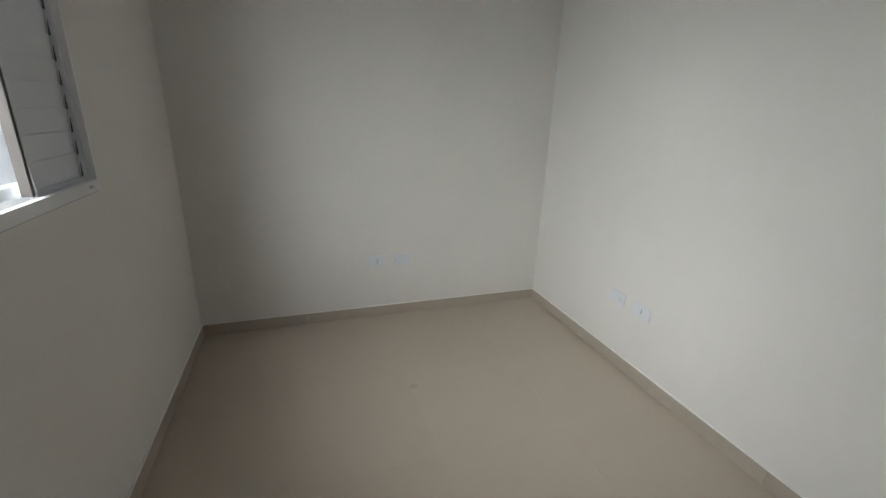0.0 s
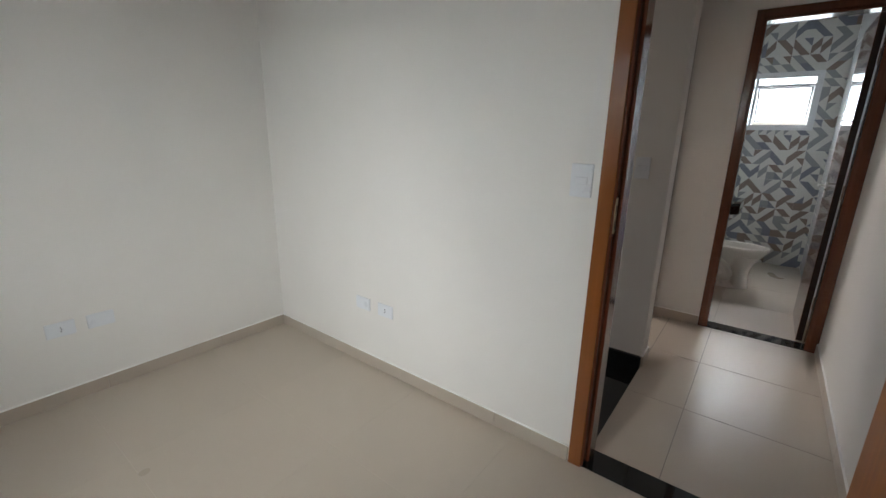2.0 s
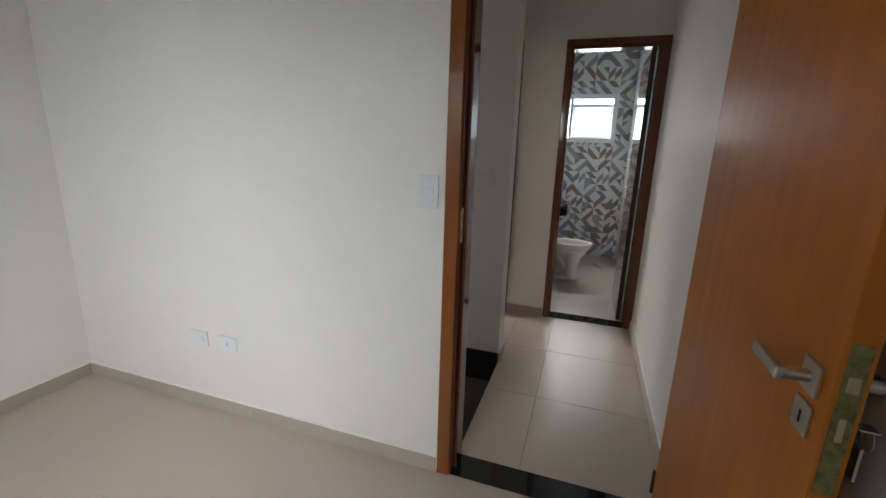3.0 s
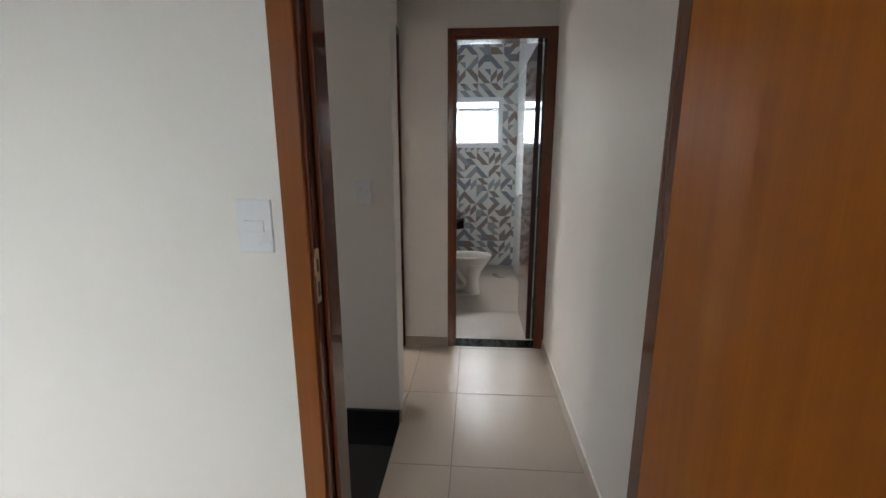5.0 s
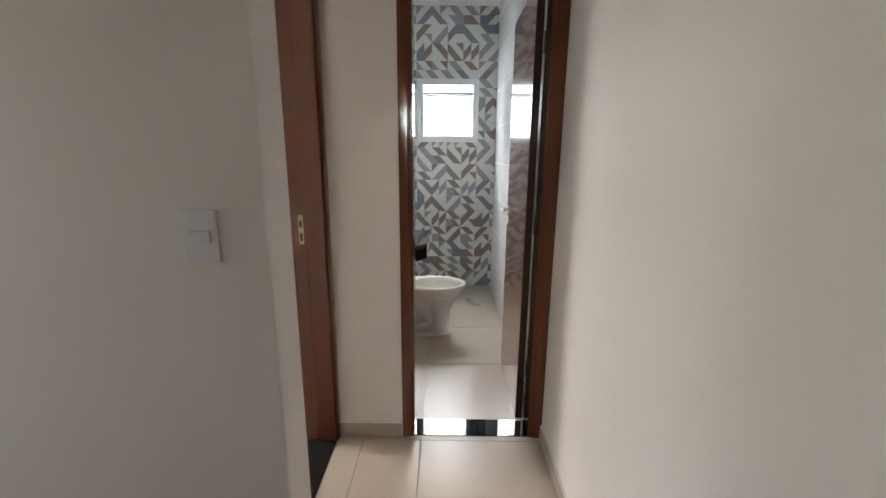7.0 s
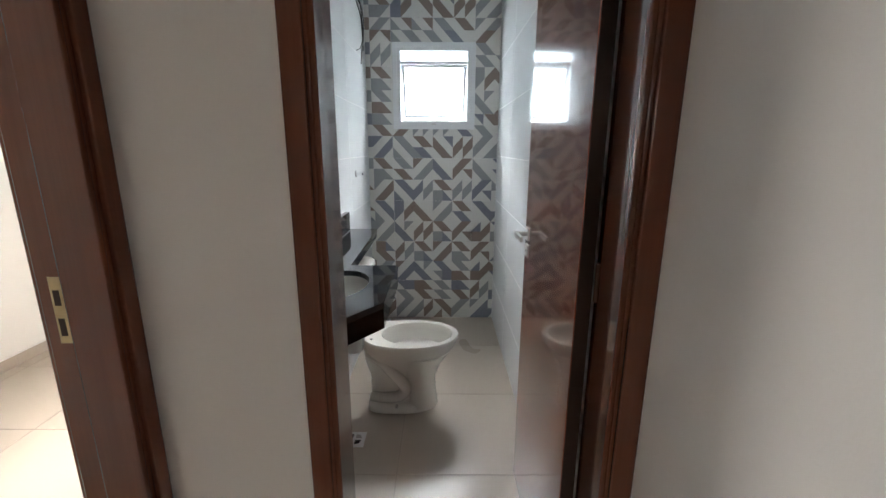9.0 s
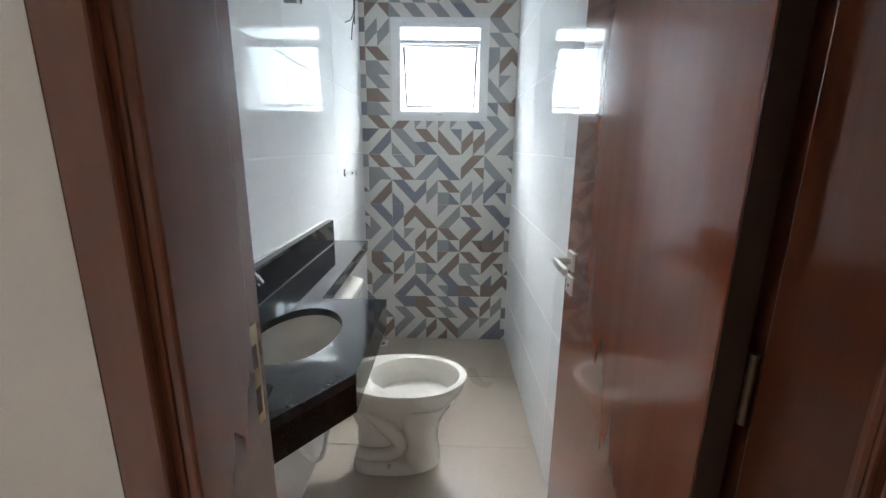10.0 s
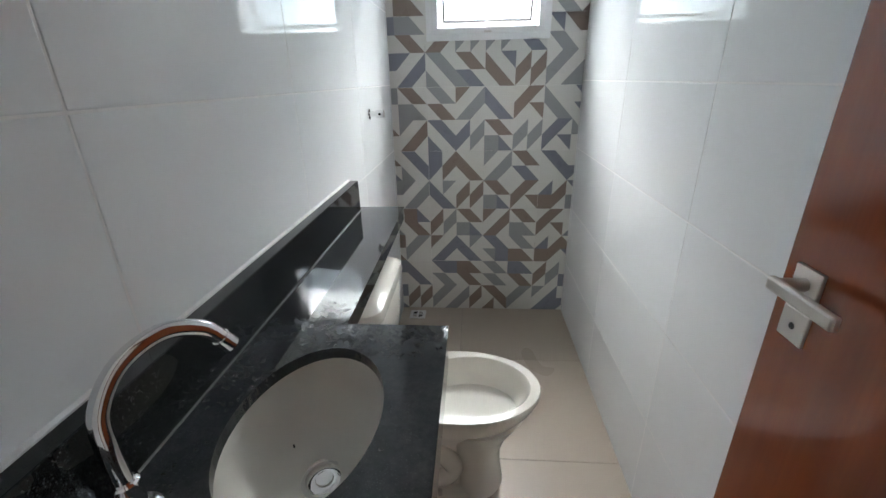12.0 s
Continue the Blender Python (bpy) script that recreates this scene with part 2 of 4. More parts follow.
def prism(points, z0, z1, bevel=0.0):
    """A flat outline (x, y) raised from z0 to z1."""
    bm = bmesh.new()
    low = [bm.verts.new((x, y, z0)) for x, y in points]
    top = [bm.verts.new((x, y, z1)) for x, y in points]
    n = len(points)
    bm.faces.new(low[::-1])
    bm.faces.new(top)
    for i in range(n):
        bm.faces.new((low[i], low[(i + 1) % n], top[(i + 1) % n], top[i]))
    if bevel:
        bmesh.ops.bevel(bm, geom=bm.edges[:], offset=bevel, segments=2, affect="EDGES", profile=0.5)
    return bm


def tube(points, radius, sides=12, caps=True, into=None):
    """A round tube along a line of points; radius may be a list."""
    bm = into or bmesh.new()
    pts = [Vector(p) for p in points]
    radii = radius if isinstance(radius, (list, tuple)) else [radius] * len(pts)
    rings, side = [], None
    for i, p in enumerate(pts):
        d = (pts[min(i + 1, len(pts) - 1)] - pts[max(i - 1, 0)]).normalized()
        if side is None:
            side = d.orthogonal().normalized()
        side = (side - d * side.dot(d)).normalized()
        up = d.cross(side)
        rings.append([bm.verts.new(p + radii[i] * (math.cos(a) * side + math.sin(a) * up))
                      for a in (2 * math.pi * k / sides for k in range(sides))])
    for a, b in zip(rings, rings[1:]):
        for k in range(sides):
            bm.faces.new((a[k], a[(k + 1) % sides], b[(k + 1) % sides], b[k]))
    if caps:
        bm.faces.new(rings[0][::-1])
        bm.faces.new(rings[-1])
    return bm


def smooth_line(points, steps=8):
    """Catmull-Rom through the points."""
    p = [Vector(q) for q in points]
    p = [2 * p[0] - p[1]] + p + [2 * p[-1] - p[-2]]
    out = []
    for i in range(1, len(p) - 2):
        for k in range(steps):
            t = k / steps
            a, b, c, d = p[i - 1], p[i], p[i + 1], p[i + 2]
            out.append(0.5 * ((2 * b) + (c - a) * t + (2 * a - 5 * b + 4 * c - d) * t * t + (3 * b - a - 3 * c + d) * t ** 3))
    return out + [p[-2]]


def loft(rings, cap_low=True, cap_top=True):
    """A skin over rings of equally many points."""
    bm = bmesh.new()
    made = [[bm.verts.new(p) for p in r] for r in rings]
    n = len(made[0])
    for a, b in zip(made, made[1:]):
        for k in range(n):
            bm.faces.new((a[k], a[(k + 1) % n], b[(k + 1) % n], b[k]))
    if cap_low:
        bm.faces.new(made[0][::-1])
    if cap_top:
        bm.faces.new(made[-1])
    return bm


# ---------------------------------------------------------------- walls
WEST, EAST, SOUTH, TOP = -3.0, 0.10, -2.268, 2.84
BATH_W, BATH_N, BATH_TOP = -0.864, 4.406, 2.75

solid("wall_east", box(EAST, EAST + 0.14, SOUTH - 0.12, 4.545, -0.1, TOP), PAINT, "off-white painted plaster wall along bedroom, hall and bathroom", "wall", "structure")
solid("wall_west", box(WEST - 0.12, WEST, SOUTH - 0.12, 0.0, -0.1, TOP), PAINT, "off-white painted plaster bedroom wall", "wall", "structure")
BW = (-2.041, -0.809, 1.068, 2.068)
solid("wall_south", boxes((WEST, BW[0], SOUTH - 0.12, SOUTH, -0.1, TOP), (BW[1], EAST, SOUTH - 0.12, SOUTH, -0.1, TOP),
                          (BW[0], BW[1], SOUTH - 0.12, SOUTH, -0.1, BW[2]), (BW[0], BW[1], SOUTH - 0.12, SOUTH, BW[3], TOP)),
      PAINT, "off-white painted bedroom wall with a window opening", "wall", "structure")
solid("wall_bedroom_door", boxes((WEST - 0.12, -0.812, 0.0, 0.13, -2.9, TOP), (0.080, EAST, 0.0, 0.13, -0.1, TOP), (-0.812, 0.080, 0.0, 0.13, 2.125, TOP),
                                 (-0.812, -0.78, 0.0, 0.13, -2.9, -0.05)),
      PAINT, "off-white painted bedroom wall with a doorway", "wall", "structure")
solid("wall_stair", box(WEST - 0.12, -0.78, 1.04, 1.19, -2.9, TOP, bevel=0.006), PAINT, "off-white painted wall beside the stairs", "wall", "structure")
# opening at the stair end is added for the fill lamp, never in view
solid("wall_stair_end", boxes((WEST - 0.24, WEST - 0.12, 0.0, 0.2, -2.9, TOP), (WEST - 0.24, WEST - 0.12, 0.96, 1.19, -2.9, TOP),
                              (WEST - 0.24, WEST - 0.12, 0.2, 0.96, -2.9, 0.9), (WEST - 0.24, WEST - 0.12, 0.2, 0.96, 1.9, TOP)), PAINT, "off-white painted wall closing the stairwell, with an added, unseen opening", "wall", "structure")
solid("wall_second_door", boxes((-1.05, -0.91, 1.19, 1.21, -0.1, TOP), (-1.05, -0.91, 1.945, 1.967, -0.1, TOP), (-1.05, -0.91, 1.21, 1.945, 2.125, TOP)),
      PAINT, "off-white painted hall wall around a second doorway", "wall", "structure")
solid("wall_bath_front", boxes((-1.05, -0.575, 1.967, 2.118, -0.1, TOP), (0.093, EAST, 1.967, 2.118, -0.1, TOP), (-0.575, 0.093, 1.967, 2.118, 2.125, TOP)),
      PAINT, "off-white painted wall around the bathroom doorway", "wall", "structure")
solid("wall_bath_west", box(-1.05, BATH_W - 0.0008, 2.118, 4.545, -0.1, TOP), WALL_GROUT, "bathroom side wall behind white tiles", "wall", "structure")
solid("tile_bed", box(EAST - 0.0073, EAST - 0.0002, 2.119, BATH_N, 0.0, BATH_TOP), WALL_GROUT, "white grout bed behind the bathroom side tiles", "wall lining", "structure")
TW = (-0.648, -0.106, 1.500, 2.040)
solid("wall_bath_north", boxes((BATH_W - 0.0014, TW[0], BATH_N, 4.545, -0.1, TOP), (TW[1], EAST, BATH_N, 4.545, -0.1, TOP),
                               (TW[0], TW[1], BATH_N, 4.545, -0.1, TW[2]), (TW[0], TW[1], BATH_N, 4.545, TW[3], TOP)),
      WALL_GROUT, "bathroom end wall with a small window opening", "wall", "structure")
R2W, R2N = -2.985, 4.42
# the opening is out of view, added to let the fill lamp in
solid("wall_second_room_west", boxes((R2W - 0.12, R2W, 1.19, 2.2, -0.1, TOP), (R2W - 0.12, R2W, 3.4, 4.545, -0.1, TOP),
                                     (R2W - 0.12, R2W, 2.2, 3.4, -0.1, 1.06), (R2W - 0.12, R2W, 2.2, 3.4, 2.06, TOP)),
      PAINT, "off-white painted wall of the second room with an added, unseen opening", "wall", "structure")
solid("wall_second_room_north", box(R2W, -1.05, R2N, 4.545, -0.1, TOP), PAINT, "off-white painted wall of the second room", "wall", "structure")
solid("ceiling", boxes((WEST - 0.24, EAST + 0.14, SOUTH - 0.12, 2.118, TOP, TOP + 0.1), (R2W - 0.12, -1.05, 2.118, 4.545, TOP, TOP + 0.1)), CEILING,
      "plain white painted ceiling of bedroom and hall", "ceiling", "structure")
solid("ceiling_bath", box(BATH_W - 0.0014, EAST, 2.118, BATH_N, BATH_TOP, BATH_TOP + 0.06), CEILING, "plain white plaster bathroom ceiling", "ceiling", "structure")
solid("wall_lower_storey", boxes((WEST - 0.24, EAST + 0.14, SOUTH - 0.12, SOUTH, -2.9, -0.1), (WEST - 0.24, EAST + 0.14, 4.425, 4.545, -2.9, -0.1),
                                 (EAST + 0.02, EAST + 0.14, SOUTH, 4.425, -2.9, -0.1), (WEST - 0.24, WEST - 0.12, SOUTH, -0.001, -2.9, -0.1), (WEST - 0.24, WEST - 0.12, 1.191, 4.425, -2.9, -0.1)),
      PAINT, "plain painted outer walls of the storey below", "wall", "structure")
solid("ground", box(-400, 400, -400, 400, -3.1, -2.9), plain_material("outdoor_ground", (0.22, 0.2, 0.17), 0.9, 0.3), "pale ground far below the windows", "ground", "structure")

# ---------------------------------------------------------------- skirting
H, D = 0.072, 0.011


def skirting(x0, x1, y0, y1, z0, z1):
    """A run of skirting tiles, cut every 0.6 m, with a bead of white filler on top."""
    run = thing("baseboard", "beige porcelain skirting tiles along the wall foot", "baseboard", kind="structure", at=(x0, y0, 0))
    along_x = x1 - x0 > y1 - y0
    lo, hi = (x0, x1) if along_x else (y0, y1)
    at = lo
    while at < hi - 0.001:
        end = min(at + 0.60, hi)
        cut = end - 0.0016 if end < hi else end
        part("skirting_tile", box(at, cut, y0, y1, z0, z1, 0.0012, segments=1) if along_x else box(x0, x1, at, cut, z0, z1, 0.0012, segments=1), SKIRT, run)
        at = end
    inset = 0.004
    part("filler_bead", box(x0, x1, y0 + inset * 0.3, y1 - inset * 0.3, z1 - 0.001, z1 + 0.0042) if along_x else box(x0 + inset * 0.3, x1 - inset * 0.3, y0, y1, z1 - 0.001, z1 + 0.0042), WALL_GROUT, run)


skirting(WEST, WEST + D, SOUTH + D, -D, 0, H)
skirting(WEST, -0.836, -D, 0, 0, H)
skirting(WEST, EAST - D, SOUTH, SOUTH + D, 0, H)
skirting(EAST - D, EAST, SOUTH + D, -0.02, 0, H)
skirting(EAST - D, EAST, 0.131, 1.95, 0, H)
skirting(-0.905, -0.592, 1.967 - D, 1.967, 0, H)
skirting(-0.78, -0.78 + D, 1.03, 1.19, 0, H)
skirting(R2W, R2W + D, 1.19, R2N, 0, H)
skirting(R2W + D, -1.05, R2N - D, R2N, 0, H)


# ---------------------------------------------------------------- doors
def door_frame(name, label, run, depth0, depth1, lo, hi, wall_lo, wall_hi, out_lo, out_hi, head, axis, mat, sides=(True, True), arch=(True, True), inner=None):
    """Jambs, head, stops and architraves of a doorway; run 'x' lies along x, 'y' along y."""
    t = thing(name, label, "door frame", kind="structure")
    inner = inner or mat

    def b(a0, a1, d0, d1, z0, z1, bevel=0.003):
        return box(a0, a1, d0, d1, z0, z1, bevel) if run == "x" else box(d0, d1, a0, a1, z0, z1, bevel)
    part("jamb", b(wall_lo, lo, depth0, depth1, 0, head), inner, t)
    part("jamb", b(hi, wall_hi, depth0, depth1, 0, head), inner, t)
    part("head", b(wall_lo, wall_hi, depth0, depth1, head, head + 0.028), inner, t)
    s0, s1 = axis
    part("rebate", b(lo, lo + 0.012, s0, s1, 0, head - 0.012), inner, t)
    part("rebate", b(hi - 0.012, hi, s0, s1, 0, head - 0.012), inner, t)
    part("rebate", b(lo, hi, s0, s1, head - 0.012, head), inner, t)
    for used, d0, d1 in ((sides[0], depth0 - 0.012, depth0), (sides[1], depth1, depth1 + 0.012)):
        if not used:
            continue
        if arch[0]:
            part("architrave", b(out_lo, lo - 0.006, d0, d1, 0, 2.15), mat, t)
        if arch[1]:
            part("architrave", b(hi + 0.006, out_hi, d0, d1, 0, 2.15), mat, t)
        part("architrave", b((lo if arch[0] else wall_lo) - 0.006, (hi if arch[1] else wall_hi) + 0.006, d0, d1, head + 0.006, 2.15), mat, t)
    return t


def strike_plate(parent, boxdim, hole1, hole2, mat):
    p = part("strike_plate", box(*boxdim, bevel=0.0008), mat, parent, "worn brass strike plate")
    part("latch_hole", box(*hole1), WOOD_SHADE, p)
    part("bolt_hole", box(*hole2), WOOD_SHADE, p)
    return p


# the darker inner wood paints reveal shade onto the bedroom jambs
frame_bed = door_frame("door_frame_1", "varnished orange-brown wooden door frame of the bedroom", "x", 0.0, 0.13, -0.769, 0.042, -0.812, 0.080, -0.830, 0.0985, 2.097, (0.042, 0.1305), WOOD_FRAME, inner=WOOD_RED_AND_SHADE)
bed_plate = strike_plate(frame_bed, (-0.7695, -0.7675, 0.005, 0.028, 1.02, 1.15), (-0.768, -0.767, 0.010, 0.022, 1.095, 1.125), (-0.768, -0.767, 0.010, 0.022, 1.035, 1.07), BRASS)
part("lip", box(-0.7695, -0.7672, 0.0005, 0.006, 1.088, 1.130, 0.0006), BRASS, bed_plate)
frame_two = door_frame("door_frame_2", "varnished reddish wooden frame of an open second doorway", "y", -1.05, -0.91, 1.232, 1.922, 1.21, 1.945, 1.20, 1.964, 2.097, (-0.995, -0.9095), WOOD_RED_AND_SHADE, arch=(False, True))
strike_plate(frame_two, (-1.026, -1.004, 1.9205, 1.9225, 0.985, 1.115), (-1.021, -1.009, 1.920, 1.921, 1.06, 1.09), (-1.021, -1.009, 1.920, 1.921, 1.0, 1.035), BRASS)
frame_bath = door_frame("door_frame_3", "varnished brown wooden door frame of the bathroom", "x", 1.967, 2.135, -0.541, 0.046, -0.575, 0.093, -0.589, 0.0995, 2.097, (1.9665, 2.085), WOOD_RED_AND_SHADE, sides=(True, False))
strike_plate(frame_bath, (-0.5415, -0.5395, 2.096, 2.120, 0.985, 1.115), (-0.540, -0.539, 2.102, 2.114, 1.06, 1.09), (-0.540, -0.539, 2.102, 2.114, 1.0, 1.035), BRASS)


def lever_set(parent, face, side, y, z, way, label, reach=0.100, round_hole=False):
    """Square rosette and flat lever on the face x = face; side -1 points to -x; way is the lever's run along y."""
    def bx(a, b, y0, y1, z0, z1, bevel):
        return box(min(a, b), max(a, b), min(y0, y1), max(y0, y1), z0, z1, bevel)
    h = part("handle", bx(face, face + side * 0.006, y - 0.023, y + 0.023, z - 0.023, z + 0.023, 0.0015), SATIN, parent, label)
    part("neck", tube([(face + side * 0.004, y, z), (face + side * 0.040, y, z)], 0.009, 16), SATIN, h, smooth=True)
    part("lever", bx(face + side * 0.037, face + side * 0.048, y - way * 0.011, y + way * reach, z - 0.0095, z + 0.0095, 0.0035), SATIN, h)
    k = part("keyhole_plate", bx(face, face + side * 0.005, y - 0.023, y + 0.023, z - 0.084, z - 0.038, 0.0015), SATIN, parent)
    part("keyhole", tube([(face + side * 0.0044, y, z - 0.062), (face + side * 0.0056, y, z - 0.062)], 0.0048, 14) if round_hole else
         bx(face + side * 0.0045, face + side * 0.0056, y - 0.003, y + 0.003, z - 0.071, z - 0.053, 0.0), DARK, k)


# bedroom door, open into the room
BX, BY0, BY1 = -0.004, -0.858, -0.012
door_bed = thing("door_1", "open varnished orange-brown wooden bedroom door", "door", kind="structure", at=(BX, 0, 0))
part("leaf", box(BX, BX + 0.035, BY0, BY1, 0.012, 2.09, 0.002), WOOD_ORANGE, door_bed)
lever_set(door_bed, BX, -1, BY0 + 0.048, 1.078, 1, "satin steel lever handle", 0.085)
lever_set(door_bed, BX + 0.035, 1, BY0 + 0.048, 1.078, 1, "satin steel lever handle", 0.085)
lock = part("lock_plate", box(BX + 0.006, BX + 0.029, BY0 - 0.0015, BY0 + 0.002, 0.935, 1.150, 0.0005), LOCK_GREEN, door_bed, "greenish paint-spotted zinc lock plate")
part("latch", box(BX + 0.011, BX + 0.024, BY0 - 0.004, BY0, 1.085, 1.107, 0.0015), CREAM, lock)
part("bolt", box(BX + 0.013, BX + 0.021, BY0 - 0.003, BY0, 1.015, 1.049, 0.001), CREAM, lock)
for z in (0.22, 1.88):
    part("hinge", tube([(BX - 0.004, BY1 + 0.004, z - 0.045), (BX - 0.004, BY1 + 0.004, z + 0.045)], 0.006, 10), HINGE, door_bed, smooth=True)

door_bed.rotation_euler.z = -0.0225
key_at = (BX + 0.040, BY0 + 0.048, 1.016)
key = part("key", tube([(key_at[0] - 0.002, key_at[1], key_at[2]), (key_at[0] + 0.02, key_at[1], key_at[2])], 0.003, 8), SATIN, door_bed, "small steel key on a ring")
part("key_bow", box(key_at[0] + 0.018, key_at[0] + 0.040, key_at[1] - 0.010, key_at[1] + 0.010, key_at[2] - 0.0012, key_at[2] + 0.0012, 0.0005), SATIN, key)
loop = [(key_at[0] + 0.034, key_at[1] + 0.014 * math.sin(a), key_at[2] - 0.016 - 0.016 * math.cos(a)) for a in (2 * math.pi * k / 20 for k in range(21))]
part("key_ring", tube(loop, 0.0011, 6), SATIN, key, smooth=True)
part("spare_key", box(key_at[0] + 0.030, key_at[0] + 0.034, key_at[1] + 0.000, key_at[1] + 0.020, key_at[2] - 0.085, key_at[2] - 0.032, 0.0008), SATIN, key)

# bathroom door, open into the room along the tiled wall
CX, CY0, CY1 = -0.007, 2.100, 2.708
door_bath = thing("door_2", "open glossy varnished brown wooden bathroom door", "door", kind="structure", at=(CX, 2.08, 0))
part("leaf", box(CX, CX + 0.035, CY0, CY1, 0.012, 2.088, 0.002), WOOD_BROWN, door_bath)
lever_set(door_bath, CX, -1, CY1 - 0.047, 1.049, -1, "satin steel lever handle", round_hole=True)
lever_set(door_bath, CX + 0.035, 1, CY1 - 0.047, 1.049, -1, "satin steel lever handle", round_hole=True)
# thin dark strip: the shade on the leaf's hinge edge, put into colour
part("hinge_edge_shade", box(CX + 0.001, CX + 0.034, CY0 - 0.0022, CY0 - 0.0002, 0.014, 2.086), WOOD_SHADE, door_bath, "dark strip painting shade on the hinge edge")
lock2 = part("lock_plate", box(CX + 0.006, CX + 0.029, CY1 - 0.002, CY1 + 0.0015, 0.955, 1.155, 0.0005), SATIN, door_bath)
part("latch", box(CX + 0.011, CX + 0.024, CY1, CY1 + 0.010, 1.06, 1.087, 0.002), BRASS, lock2)
for z in (0.30, 1.05, 1.85):
    part("hinge", tube([(CX + 0.043, CY0 - 0.001, z - 0.045), (CX + 0.043, CY0 - 0.001, z + 0.045)], 0.0055, 10), HINGE, door_bath, smooth=True)

# thresholds
solid("threshold", box(-0.812, 0.080, -0.0005, 0.1315, -0.03, 0.004, 0.0015), GRANITE, "black granite sill in the bedroom doorway", "threshold", "structure")
solid("threshold", box(-1.052, -0.9085, 1.19, 1.967, -0.03, 0.004, 0.0015), GRANITE, "black granite sill in the second doorway", "threshold", "structure")
solid("threshold", box(-0.575, 0.093, 1.9655, 2.0955, -0.03, 0.004, 0.0015), GRANITE, "dark granite sill in the bathroom doorway", "threshold", "structure")

# ---------------------------------------------------------------- stairs
stair = thing("staircase", "black granite stairs descending beside the hall", "stairs", kind="structure", at=(-0.78, 0.6, -0.05))
TREAD, RISE = 0.28, 0.188
for i in range(11):
    x1, z1 = -0.78 - i * TREAD + 0.0, -0.035 - i * RISE
    if x1 - TREAD < WEST - 0.1:
        break
    part("tread", box(x1 - TREAD - 0.02, x1, 0.135, 1.035, z1 - 0.03, z1, 0.003), GRANITE, stair)
    part("riser", box(x1 - TREAD - 0.002, x1 - TREAD + 0.016, 0.135, 1.035, z1 - RISE, z1 - 0.031, 0.001), GRANITE, stair)
    part("string_board", box(x1 - TREAD, x1 - 0.001, 1.018, 1.0385, z1 - 0.02, z1 + 0.102, 0.0015), GRANITE, stair)
    part("string_board", box(x1 - TREAD, x1 - 0.001, 0.1315, 0.152, z1 - 0.02, z1 + 0.102, 0.0015), GRANITE, stair)

# ---------------------------------------------------------------- bathroom window
win = thing("window_1", "white aluminium top-hung bathroom window, open outward", "window", kind="structure", at=(-0.381, 4.38, 1.48))
wx0, wx1, wz0, wz1 = -0.676, -0.086, 1.479, 2.067
y0, y1 = 4.352, 4.384


def ring(x0, x1, z0, z1, ya, yb, w, bevel=0.002):
    return boxes((x0, x1, ya, yb, z0, z0 + w), (x0, x1, ya, yb, z1 - w, z1), (x0, x0 + w, ya, yb, z0 + w, z1 - w), (x1 - w, x1, ya, yb, z0 + w, z1 - w), bevel=bevel)


part("trim", ring(wx0, wx1, wz0, wz1, 4.366, 4.382, 0.030), ALU, win)
part("window_frame", ring(-0.650, -0.112, 1.505, 2.041, 4.372, 4.43, 0.030), ALU, win)
part("transom", box(-0.620, -0.142, 4.385, 4.42, 1.925, 1.948, 0.002), ALU, win)
fixed = part("pane", box(-0.620, -0.142, 4.402, 4.406, 1.948, 2.011), GLASS, win)
fixed.visible_shadow = False
TILT = radians(24)


def tilted(bm):
    bmesh.ops.rotate(bm, verts=bm.verts, cent=(0, 4.41, 1.924), matrix=Matrix.Rotation(TILT, 3, "X"))
    return bm


sash = part("sash", tilted(ring(-0.616, -0.146, 1.537, 1.922, 4.40, 4.424, 0.016)), ALU, win)
part("gasket", tilted(boxes((-0.606, -0.156, 4.393, 4.400, 1.547, 1.560), (-0.606, -0.595, 4.393, 4.400, 1.560, 1.910), (-0.167, -0.156, 4.393, 4.400, 1.560, 1.910))), RUBBER, sash)
glass = part("pane", tilted(box(-0.600, -0.162, 4.408, 4.412, 1.553, 1.906)), GLASS, sash)
glass.visible_shadow = False
part("latch", tilted(boxes((-0.387, -0.375, 4.384, 4.402, 1.520, 1.556), (-0.384, -0.378, 4.382, 4.390, 1.500, 1.532), bevel=0.001)), SATIN, sash)
part("latch_keeper", box(-0.398, -0.364, 4.366, 4.376, 1.512, 1.520, 0.001), SATIN, win)

win.location = (-0.377, 4.404, 1.477)

# ---------------------------------------------------------------- bedroom window
DARK_SEAL_AND_SHADE = plain_material('dark_sealant_and_slot_shade', (0.10, 0.09, 0.085), 0.8)
bwin = thing("window_2", "white aluminium sliding window with louvred shutter leaf", "window", kind="structure", at=(-1.41, -2.25, 1.06))


part("trim", boxes((BW[0], BW[1], SOUTH - 0.004, SOUTH + 0.014, BW[2], BW[2] + 0.036), (BW[0], BW[1], SOUTH - 0.004, SOUTH + 0.014, BW[3] - 0.036, BW[3]),
                   (BW[0], BW[0] + 0.014, SOUTH - 0.004, SOUTH + 0.014, BW[2] + 0.036, BW[3] - 0.036), (BW[1] - 0.034, BW[1], SOUTH - 0.004, SOUTH + 0.014, BW[2] + 0.036, BW[3] - 0.036), bevel=0.001), ALU, bwin)
part("sealant", ring(BW[0] - 0.005, BW[1] + 0.005, BW[2] - 0.005, BW[3] + 0.005, SOUTH - 0.002, SOUTH + 0.004, 0.007, 0.0), DARK_SEAL_AND_SHADE, bwin)
